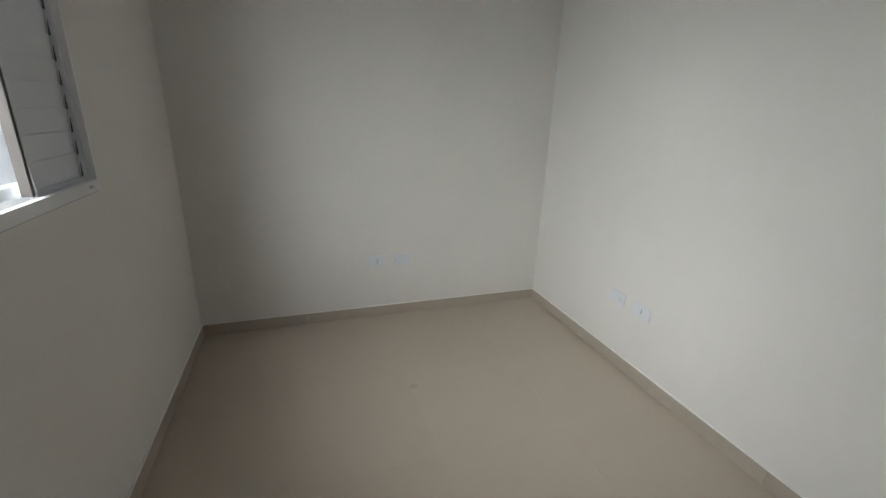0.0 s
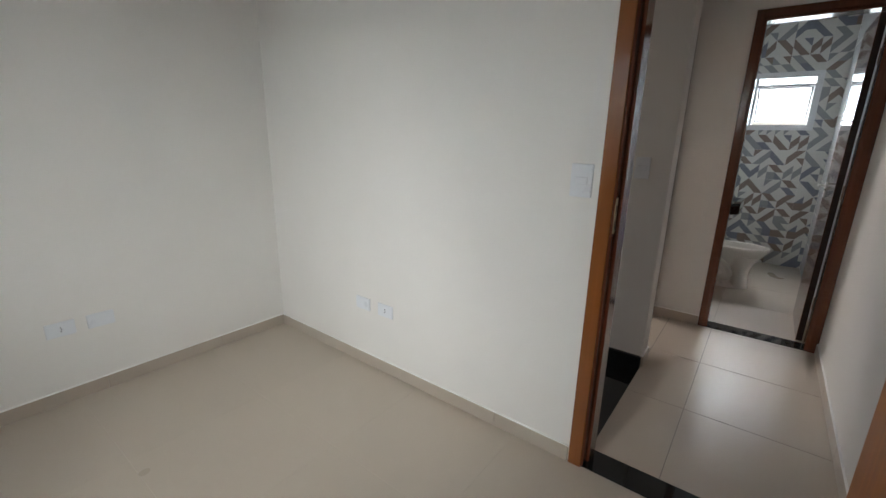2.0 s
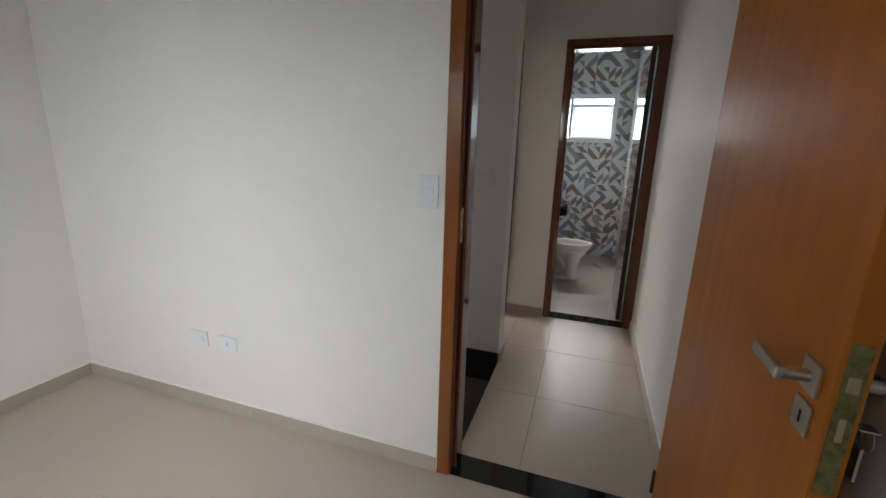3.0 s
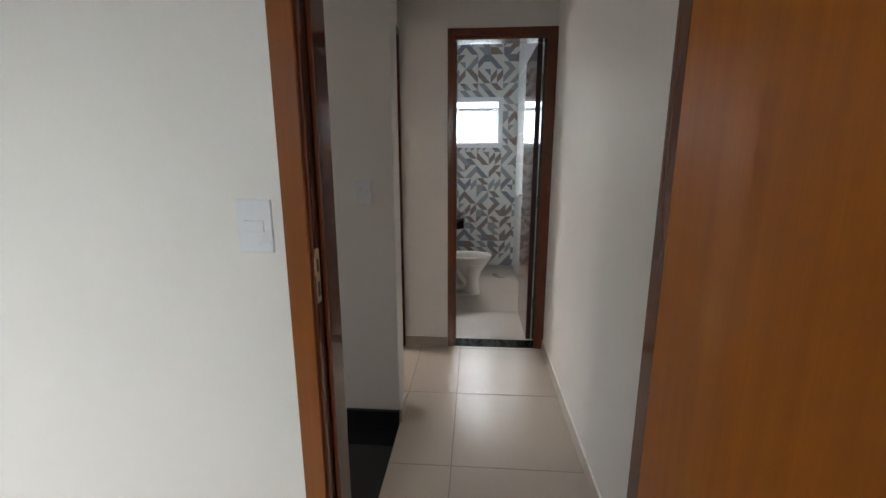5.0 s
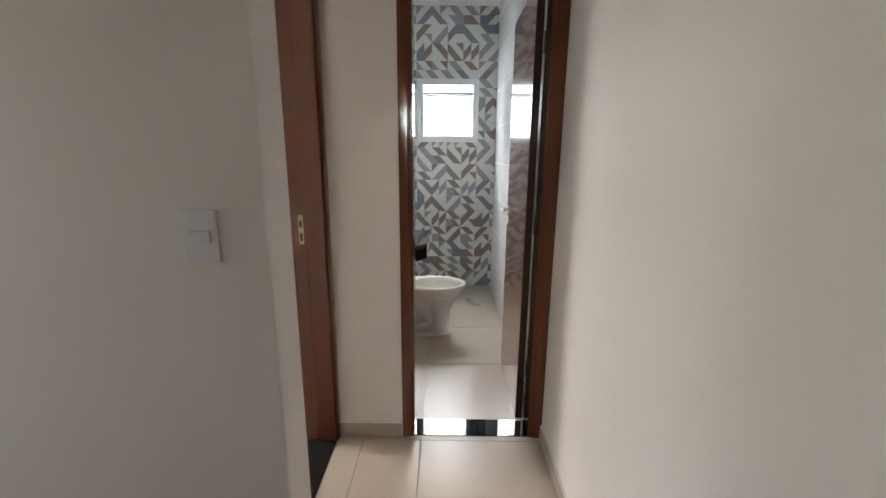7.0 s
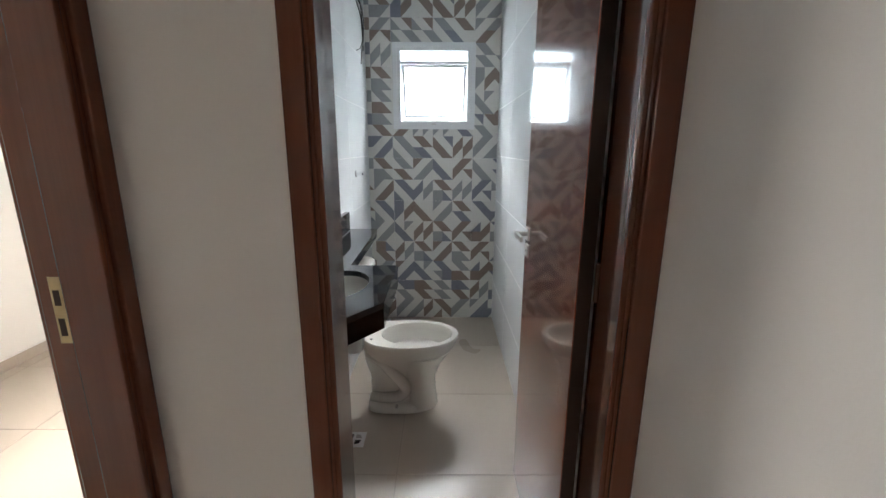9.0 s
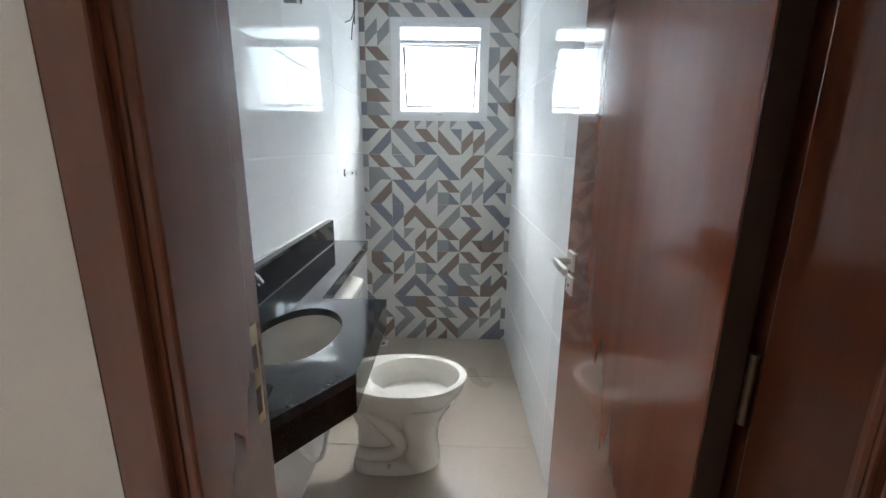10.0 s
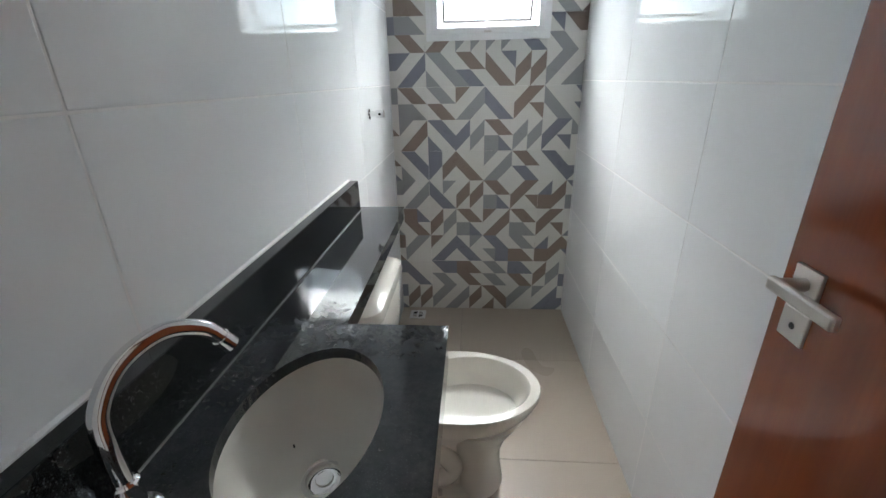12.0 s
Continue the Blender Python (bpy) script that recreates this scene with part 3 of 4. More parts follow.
part("window_frame", ring(BW[0] + 0.002, BW[1] - 0.002, BW[2] + 0.002, BW[3] - 0.002, SOUTH - 0.09, SOUTH - 0.040, 0.034), ALU, bwin)
x0, x1, za, zb = BW[0] + 0.015, -1.735, BW[2] + 0.037, BW[3] - 0.037
leaf = part("shutter", boxes((x0, x0 + 0.013, SOUTH - 0.030, SOUTH - 0.004, za, zb), (x1 - 0.012, x1, SOUTH - 0.034, SOUTH - 0.010, za, zb),
                             (x0 + 0.013, x1 - 0.012, SOUTH - 0.032, SOUTH - 0.014, za - 0.034, za + 0.010), (x0 + 0.013, x1 - 0.012, SOUTH - 0.032, SOUTH - 0.014, zb - 0.006, zb), bevel=0.0008), ALU_GREY, bwin)
part("edge_seal", box(x1, x1 + 0.012, SOUTH - 0.036, SOUTH - 0.012, za, zb, 0.001), DARK_SEAL_AND_SHADE, leaf)
z = za + 0.046
while z < zb - 0.03:
    slat = box(x0 + 0.0135, x1 - 0.0125, -0.002, 0.002, -0.037, 0.037, 0.0008)
    bmesh.ops.rotate(slat, verts=slat.verts, cent=(0, 0, 0), matrix=Matrix.Rotation(radians(-4), 3, "X"))
    bmesh.ops.translate(slat, verts=slat.verts, vec=(0, SOUTH - 0.022, z))
    part("slat", slat, ALU_GREY, leaf)
    # flat dark wedge in place of the shaded gap at the slat end
    notch = bmesh.new()
    low = [notch.verts.new((x, SOUTH - 0.0145, h)) for x, h in ((x0 + 0.0125, z - 0.034), (x0 + 0.023, z - 0.034), (x0 + 0.0125, z + 0.010))]
    top = [notch.verts.new(v.co + Vector((0, 0.0015, 0))) for v in low]
    notch.faces.new(low)
    notch.faces.new(top[::-1])
    for i in range(3):
        notch.faces.new((low[i], top[i], top[(i + 1) % 3], low[(i + 1) % 3]))
    part("slat_end_shade", notch, DARK_SEAL_AND_SHADE, leaf)
    z += 0.066
for x0, x1 in ((-1.87, -1.28), (-1.30, -0.845)):
    leaf = part("sash", ring(x0, x1, 1.098, 2.03, SOUTH - 0.082, SOUTH - 0.056, 0.034), ALU, bwin)
    g = part("pane", box(x0 + 0.034, x1 - 0.034, SOUTH - 0.071, SOUTH - 0.067, 1.132, 1.996), GLASS, leaf)
    g.visible_shadow = False
part("catch", box(-1.990, -1.966, SOUTH + 0.0135, SOUTH + 0.018, 1.082, 1.092, 0.001), SATIN, bwin)


# ---------------------------------------------------------------- wall plates
def plate(name, label, center, axis, face, w, h, rocker):
    """A wall plate; axis 'y' lies on a wall of constant y, facing by sign face."""
    cx, cy, cz = center
    t = thing(name, label, "light switch" if rocker == "switch" else "power outlet", "wall plates", at=center)

    def b(a0, a1, d0, d1, z0, z1, bevel):
        if axis == "y":
            lo, hi = sorted((cy + face * d0, cy + face * d1))
            return box(cx + a0, cx + a1, lo, hi, cz + z0, cz + z1, bevel)
        lo, hi = sorted((cx + face * d0, cx + face * d1))
        return box(lo, hi, cy + a0, cy + a1, cz + z0, cz + z1, bevel)
    part("cover", b(-w / 2, w / 2, 0.0, 0.009, -h / 2, h / 2, 0.003), PLASTIC, t)
    if rocker == "switch":
        part("rocker_frame", b(-0.023, 0.023, 0.0088, 0.0098, -0.013, 0.013, 0.0), PLATE_GAP, t)
        part("rocker", b(-0.0222, 0.0222, 0.009, 0.0125, -0.0122, 0.0122, 0.001), PLASTIC, t)
    elif rocker == "socket":
        insert = part("socket_insert", b(-0.012, 0.012, 0.0088, 0.0096, -0.020, 0.020, 0.0004), PLASTIC, t)
        for k in (-0.0095, 0.0, 0.0095):
            part("socket_hole", b(-0.0025 + (0.003 if k == 0 else 0), 0.0025 + (0.003 if k == 0 else 0), 0.0094, 0.0099, k - 0.0025, k + 0.0025, 0.0), DARK, insert)
    return t


plate("light_switch", "white plastic light switch on the bedroom wall", (-0.898, 0.0, 1.205), "y", -1, 0.082, 0.122, "switch")
plate("light_switch", "white plastic light switch on the stair wall", (-0.926, 1.04, 1.20), "y", -1, 0.078, 0.120, "switch")
plate("blank_plate", "blank white plastic wall plate above the skirting", (-2.121, 0.0, 0.392), "y", -1, 0.115, 0.075, "")
plate("power_outlet", "white plastic power outlet above the skirting", (-1.938, 0.0, 0.392), "y", -1, 0.115, 0.075, "socket")
plate("power_outlet", "white plastic power outlet above the skirting", (WEST, -1.198, 0.395), "x", 1, 0.115, 0.075, "socket")
plate("blank_plate", "blank white plastic wall plate above the skirting", (WEST, -1.036, 0.395), "x", 1, 0.115, 0.075, "")
plate("light_switch", "white plastic switch plate in the second room", (R2W, 4.10, 1.44), "x", 1, 0.078, 0.12, "switch")

# ---------------------------------------------------------------- vanity
VZ = 0.892
N = 48
BC, BA, BB = (-0.666, 2.567), 0.101, 0.152


def oval(cx, cy, a, b, z, n=N):
    return [Vector((cx + a * math.cos(2 * math.pi * k / n), cy + b * math.sin(2 * math.pi * k / n), z)) for k in range(n)]


vanity = thing("vanity_top", "black granite washbasin counter with a narrow shelf and upstand", "counter", at=(-0.68, 2.6, VZ))
outline = [(-0.859, 2.122), (-0.682, 2.122), (-0.487, 2.388), (-0.487, 2.794), (-0.674, 2.794), (-0.686, 3.556), (-0.859, 3.556)]


def slab_with_hole(outline, hole, z0, z1):
    bm = bmesh.new()
    for z in (z0, z1):
        a = [bm.verts.new((x, y, z)) for x, y in outline]
        b = [bm.verts.new((p.x, p.y, z)) for p in hole]
        edges = [bm.edges.new((q[i], q[(i + 1) % len(q)])) for q in (a, b) for i in range(len(q))]
        bmesh.ops.triangle_fill(bm, use_beauty=True, use_dissolve=False, edges=edges)
    bm.verts.ensure_lookup_table()
    n, h = len(outline), len(hole)
    for off, c in ((0, n), (n, h)):
        for i in range(c):
            j = (i + 1) % c
            bm.faces.new((bm.verts[off + i], bm.verts[off + j], bm.verts[n + h + off + j], bm.verts[n + h + off + i]))
    return bm


part("slab", slab_with_hole(outline, oval(*BC, BA, BB, 0), VZ - 0.020, VZ), GRANITE_HAZED, vanity)
part("upstand", box(-0.859, -0.829, 2.124, 3.512, VZ + 0.0005, VZ + 0.104, 0.0015), GRANITE, vanity)
part("silicone_joint", box(-0.829, -0.8262, 2.124, 3.512, VZ + 0.0005, VZ + 0.0024), SEALANT, vanity)
part("wall_joint", box(-0.8636, -0.8545, 2.124, 3.512, VZ + 0.096, VZ + 0.107, 0.001), WALL_GROUT, vanity)
part("apron", box(-0.507, -0.4885, 2.389, 2.792, VZ - 0.085, VZ - 0.0205, 0.0015), GRANITE, vanity)
part("apron", prism([(-0.6828, 2.124), (-0.4885, 2.3885), (-0.5035, 2.3995), (-0.7055, 2.124)], VZ - 0.085, VZ - 0.0205, 0.001), GRANITE, vanity)
part("apron", box(-0.676, -0.508, 2.776, 2.792, VZ - 0.085, VZ - 0.0205, 0.0015), GRANITE, vanity)
part("shelf_edge", prism([(-0.6845, 2.795), (-0.6755, 2.795), (-0.6875, 3.554), (-0.6965, 3.554)], VZ - 0.045, VZ - 0.0205, 0.001), GRANITE, vanity)

basin = thing("washbasin", "oval white ceramic basin under the granite counter", "washbasin", at=(BC[0], BC[1], VZ - 0.15))
rings = [oval(*BC, BA + 0.012, BB + 0.012, VZ - 0.0205)]
for f, d in ((1.0, 0.0215), (0.985, 0.040), (0.94, 0.068), (0.83, 0.090), (0.64, 0.104), (0.40, 0.111), (0.19, 0.114)):
    rings.append(oval(BC[0], BC[1], (BA + 0.004) * f, (BB + 0.004) * f, VZ - d))
for f, d in ((0.22, 0.124), (0.66, 0.115), (0.90, 0.098), (1.02, 0.072), (1.07, 0.042), (1.11, 0.028)):
    rings.append(oval(BC[0], BC[1], (BA + 0.004) * f, (BB + 0.004) * f, VZ - d))
bowl = loft(rings, False, False)
part("bowl", bowl, CERAMIC, basin, smooth=True)
DV = (-0.654, 2.562, VZ - 0.1165)
drain = part("drain_valve", loft([oval(DV[0], DV[1], r, r, DV[2] + h, 32) for r, h in ((0.0330, 0.0), (0.0335, 0.002), (0.0320, 0.0036), (0.0275, 0.0036), (0.0265, 0.001))]), SATIN, basin, "satin basin drain", True)
part("plug", loft([oval(DV[0], DV[1], r, r, DV[2] + h, 32) for r, h in ((0.0245, 0.0005), (0.0245, 0.0036), (0.0230, 0.0046), (0.0130, 0.0040), (0.0120, 0.0066), (0.005, 0.0072))]), CHROME, drain, smooth=True)
part("overflow_hole", tube([(-0.716, 2.609, VZ - 0.112), (-0.717, 2.610, VZ - 0.102)], 0.0013, 10), DARK, basin)

# ---------------------------------------------------------------- tap
FX, FY = -0.789, 2.419
tap = thing("basin_tap", "chrome gooseneck basin tap on the granite counter", "tap", at=(FX, FY, VZ))
part("base_ring", loft([oval(FX, FY, r, r, VZ + h, 28) for r, h in ((0.025, 0.0005), (0.025, 0.006), (0.021, 0.010), (0.0135, 0.011), (0.0135, 0.05), (0.0115, 0.052))]), CHROME, tap, smooth=True)
neck = smooth_line([(FX, FY, VZ + 0.045), (FX - 0.003, FY, VZ + 0.092), (FX - 0.006, FY + 0.008, VZ + 0.130), (FX + 0.001, FY + 0.036, VZ + 0.163),
                    (FX + 0.020, FY + 0.074, VZ + 0.176), (FX + 0.041, FY + 0.106, VZ + 0.162), (FX + 0.054, FY + 0.122, VZ + 0.137)], 8)
part("spout", tube(neck, 0.0094, 18), CHROME, tap, smooth=True)
part("aerator", tube([(FX + 0.0515, FY + 0.1190, VZ + 0.142), (FX + 0.057, FY + 0.1265, VZ + 0.127)], 0.0108, 16), CHROME, tap, smooth=True)
valve = part("valve_body", tube([(FX + 0.001, FY - 0.002, VZ + 0.032), (FX + 0.012, FY - 0.032, VZ + 0.035)], 0.0095, 16), CHROME, tap, smooth=True)
part("lever", tube([(FX + 0.012, FY - 0.032, VZ + 0.035), (FX + 0.018, FY - 0.050, VZ + 0.038)], [0.012, 0.0105], 16), CHROME, valve, smooth=True)

# ---------------------------------------------------------------- toilet
toilet = thing("toilet", "white ceramic close-coupled toilet without a seat", "toilet", at=(-0.5, 3.222, 0))
TY = 3.222


def egg(x0, x1, w, z, n=40, sq=2.0, back=0.0):
    """A rounded outline from x0 (back) to x1 (front), w wide."""
    cx, a = (x0 + x1) / 2, (x1 - x0) / 2
    out = []
    for k in range(n):
        t = 2 * math.pi * k / n
        c, s = math.cos(t), math.sin(t)
        e = 2.0 / (sq if c > 0 else sq + back)
        out.append(Vector((cx + a * math.copysign(abs(c) ** e, c), TY + w / 2 * math.copysign(abs(s) ** e, s), z)))
    return out


RIM = 0.405
body = loft([egg(-0.690, -0.352, 0.150, 0.012, back=2), egg(-0.685, -0.356, 0.134, 0.05, back=2), egg(-0.685, -0.356, 0.130, 0.10, back=2),
             egg(-0.685, -0.356, 0.130, 0.18, back=2), egg(-0.700, -0.332, 0.185, 0.240, back=2), egg(-0.712, -0.278, 0.270, 0.305, back=1.2),
             egg(-0.718, -0.243, 0.325, 0.355, back=0.6), egg(-0.722, -0.229, 0.345, 0.385, back=0.4), egg(-0.722, -0.226, 0.350, 0.398, back=0.4),
             egg(-0.720, -0.229, 0.344, RIM, back=0.4), egg(-0.628, -0.258, 0.282, RIM), egg(-0.622, -0.264, 0.270, RIM - 0.006),
             egg(-0.618, -0.268, 0.262, RIM - 0.03), egg(-0.600, -0.290, 0.225, 0.33), egg(-0.560, -0.335, 0.155, 0.275), egg(-0.520, -0.385, 0.085, 0.255)], True, True)
part("foot", loft([egg(-0.702, -0.334, 0.216, 0.001, back=2), egg(-0.701, -0.335, 0.214, 0.022, back=2), egg(-0.696, -0.341, 0.200, 0.034, back=2), egg(-0.690, -0.350, 0.150, 0.044, back=2)]), CERAMIC, toilet, smooth=True)
part("pedestal", loft([egg(-0.500, -0.336, 0.205, 0.020), egg(-0.500, -0.346, 0.192, 0.10), egg(-0.505, -0.346, 0.192, 0.17), egg(-0.535, -0.320, 0.230, 0.245), egg(-0.58, -0.270, 0.290, 0.318)]), CERAMIC, toilet, smooth=True)
part("bowl", body, CERAMIC, toilet, smooth=True)
SHADED_WATER = glass_material("toilet_water_with_bowl_shade")
# the tint carries the shade of the bowl bottom
SHADED_WATER.node_tree.nodes["Principled BSDF"].inputs["Base Color"].default_value = (0.66, 0.64, 0.57, 1)
part("water", loft([egg(-0.575, -0.318, 0.182, 0.2905), egg(-0.574, -0.319, 0.180, 0.2915)]), SHADED_WATER, toilet)
for s in (-1, 1):
    channel = smooth_line([(-0.690, TY + s * 0.085, 0.330), (-0.650, TY + s * 0.098, 0.318), (-0.605, TY + s * 0.098, 0.285), (-0.560, TY + s * 0.088, 0.225), (-0.520, TY + s * 0.076, 0.170), (-0.500, TY + s * 0.072, 0.125), (-0.530, TY + s * 0.078, 0.088), (-0.610, TY + s * 0.078, 0.078), (-0.680, TY + s * 0.070, 0.082)], 8)
    part("trapway", tube(channel, [0.024 + 0.008 * math.sin(math.pi * i / (len(channel) - 1)) for i in range(len(channel))], 14), CERAMIC, toilet, smooth=True)
    part("bolt_cap", tube([(-0.545, TY + s * 0.090, 0.038), (-0.545, TY + s * 0.107, 0.038)], 0.0075, 12), SATIN, toilet)
for s in (-1, 1):
    part("seat_hole", tube([(-0.668, TY + s * 0.075, RIM - 0.004), (-0.668, TY + s * 0.075, RIM + 0.0006)], 0.007, 12), DARK, toilet)


def rounded(x0, x1, y0, y1, z, r, n=6):
    out = []
    for cx, cy, a0 in ((x1 - r, y1 - r, 0), (x0 + r, y1 - r, 90), (x0 + r, y0 + r, 180), (x1 - r, y0 + r, 270)):
        for k in range(n + 1):
            a = radians(a0 + 90 * k / n)
            out.append(Vector((cx + r * math.cos(a), cy + r * math.sin(a), z)))
    return out


tank = part("tank", loft([rounded(-0.835, -0.705, 3.06, 3.36, 0.37, 0.03), rounded(-0.845, -0.700, 3.045, 3.375, 0.42, 0.04), rounded(-0.850, -0.684, 3.03, 3.39, 0.60, 0.045),
                          rounded(-0.852, -0.680, 3.025, 3.395, 0.722, 0.045), rounded(-0.850, -0.684, 3.03, 3.39, 0.729, 0.045)]), CERAMIC, toilet, smooth=True)
lid = part("lid", loft([rounded(-0.855, -0.672, 3.018, 3.402, 0.731, 0.05), rounded(-0.857, -0.668, 3.014, 3.406, 0.742, 0.05), rounded(-0.855, -0.672, 3.018, 3.402, 0.765, 0.05),
                        rounded(-0.845, -0.690, 3.034, 3.386, 0.775, 0.045)]), CERAMIC, tank, smooth=True)
part("flush_button", loft([oval(-0.765, 3.222, r, r, 0.775 + h, 24) for r, h in ((0.024, 0), (0.024, 0.004), (0.020, 0.006))]), CHROME, tank, smooth=True)
part("supply_hose", tube(smooth_line([(-0.865, 3.02, 0.20), (-0.83, 3.0, 0.185), (-0.80, 2.995, 0.17), (-0.77, 3.005, 0.20), (-0.765, 3.05, 0.30), (-0.77, 3.08, 0.38)], 8), 0.0075, 12), PVC, toilet, "flexible water hose", True)


# ---------------------------------------------------------------- floor drains, pipe stub, wires
def floor_drain(label, cx, cy, size):
    t = thing("floor_drain", label, "floor drain", "floor drains", at=(cx, cy, 0))
    part("frame", box(cx - size / 2, cx + size / 2, cy - size / 2, cy + size / 2, 0.0005, 0.004, 0.001), PVC, t)
    for sx in (-1, 1):
        for sy in (-1, 1):
            pts = [(cx + sx * size * 0.06, cy + sy * size * 0.06), (cx + sx * size * 0.34, cy + sy * size * 0.06), (cx + sx * size * 0.27, cy + sy * size * 0.27), (cx + sx * size * 0.06, cy + sy * size * 0.34)]
            part("grate_hole", prism(pts if sx * sy > 0 else pts[::-1], 0.004, 0.0046), SILICONE if sx * sy > 0 else DARK, t)


floor_drain("square white plastic floor drain by the basin", -0.725, 2.915, 0.104)
floor_drain("square white plastic shower drain in the floor corner", -0.765, 4.310, 0.092)

stub = thing("shower_valve_stub", "chrome shower valve stem on the tiled wall", "shower valve", at=(BATH_W, 3.880, 1.182))
part("rose", tube([(BATH_W + 0.001, 3.880, 1.182), (BATH_W + 0.006, 3.880, 1.182)], 0.021, 20), CHROME, stub, smooth=True)
part("stem", tube([(BATH_W + 0.005, 3.880, 1.182), (BATH_W + 0.040, 3.880, 1.182)], 0.0105, 14), CHROME, stub, smooth=True)
part("cap", tube([(BATH_W + 0.034, 3.880, 1.182), (BATH_W + 0.064, 3.880, 1.182)], 0.0155, 16), CHROME, stub, smooth=True)

part("screw_hole", tube([(BATH_W + 0.049, 3.868, 1.182), (BATH_W + 0.049, 3.8640, 1.182)], 0.0045, 10), DARK, stub)

outlet = thing("wall_pipe_outlet", "grey plastic pipe stub with a chrome ring on the tiled wall", "pipe", at=(BATH_W, 3.19, 1.795))
part("pipe", tube([(BATH_W + 0.001, 3.19, 1.795), (BATH_W + 0.048, 3.19, 1.795)], 0.020, 20), plain_material("grey_plastic", (0.30, 0.31, 0.33), 0.4), outlet, smooth=True)
part("ring", tube([(BATH_W + 0.044, 3.19, 1.795), (BATH_W + 0.054, 3.19, 1.795)], 0.0225, 20), CHROME, outlet, smooth=True)
part("bore", tube([(BATH_W + 0.0535, 3.19, 1.795), (BATH_W + 0.0546, 3.19, 1.795)], 0.015, 16), DARK, outlet)

wires = thing("shower_wires", "bare black shower supply wires hanging from the wall", "wires", at=(BATH_W, 4.1, 2.2))
for pts in ([(BATH_W, 4.08, 2.28), (-0.83, 4.07, 2.22), (-0.815, 4.04, 2.12), (-0.808, 4.03, 2.00), (-0.816, 4.00, 1.91), (-0.820, 3.99, 1.845)],
            [(BATH_W, 4.09, 2.27), (-0.82, 4.08, 2.18), (-0.812, 4.07, 2.06), (-0.818, 4.00, 1.95), (-0.830, 3.92, 1.91)],
            [(BATH_W, 4.10, 2.26), (-0.83, 4.09, 2.14), (-0.822, 4.08, 2.04), (-0.81, 4.03, 1.93)]):
    part("wire", tube(smooth_line(pts, 8), 0.0026, 8), RUBBER, wires, smooth=True)

# ---------------------------------------------------------------- floors: slabs with tiles laid on
SIZE = 0.60
PALE_GROUT = plain_material('beige_grout', (0.50, 0.432, 0.36), 0.5)
BATH_GROUT = plain_material('bath_floor_grout', (0.40, 0.35, 0.29), 0.7)
tile_cache = {}


def tile_mesh(w, d, h, mat, key, bevel):
    k = (round(w, 4), round(d, 4), key)
    if k not in tile_cache:
        tile_cache[k] = mesh_of("tile", box(-w / 2, w / 2, -d / 2, d / 2, -h, 0, bevel, segments=1), mat)
    return tile_cache[k]


def lay(parent, gap, x0, x1, y0, y1, ox, oy):
    i0, i1 = math.floor((x0 - ox) / SIZE), math.ceil((x1 - ox) / SIZE)
    j0, j1 = math.floor((y0 - oy) / SIZE), math.ceil((y1 - oy) / SIZE)
    for i in range(i0, i1):
        for j in range(j0, j1):
            a, b = max(x0, ox + i * SIZE), min(x1, ox + (i + 1) * SIZE)
            c, d = max(y0, oy + j * SIZE), min(y1, oy + (j + 1) * SIZE)
            if b - a < 0.01 or d - c < 0.01:
                continue
            ob = new("floor_tile", tile_mesh(b - a - gap, d - c - gap, 0.008, FLOOR, gap, 0.0012 if gap > 0.002 else 0.0003))
            ob.parent = parent
            ob.location = ((a + b) / 2, (c + d) / 2, 0)


def floor(name, label, slabs, runs, gap=0.0038, grout=GROUT):
    f = solid(name, boxes(*[(a, b, c, d, -0.1, -0.0022) for a, b, c, d in slabs]), grout, label, "floor", "structure")
    for r in runs:
        lay(f, gap, *r)


floor("floor_bedroom", "polished beige porcelain floor tiles of the bedroom", [(WEST, EAST, SOUTH, 0.0)], [(WEST, EAST, SOUTH, 0.0, -1.09, -1.182)], 0.0006, PALE_GROUT)
floor("floor_hall", "polished beige porcelain floor tiles of the hall", [(-0.78, EAST, 0.13, 1.19), (-0.91, EAST, 1.19, 1.967)],
      [(-0.78, EAST, 0.13, 1.967, -0.495, 0.130), (-0.91, -0.78, 1.19, 1.967, -1.695, 0.130)])
floor("floor_bath", "polished beige porcelain floor tiles of the bathroom", [(BATH_W, EAST, 2.094, BATH_N)], [(BATH_W, EAST, 2.094, BATH_N, -0.501, 2.099)], 0.003, BATH_GROUT)
floor("floor_second_room", "polished beige porcelain floor tiles of the second room", [(R2W, -1.05, 1.19, R2N)], [(R2W, -1.05, 1.19, R2N, -0.50, 1.182)])

# ---------------------------------------------------------------- bathroom wall tiles
TL, TH = 0.593, 0.3245


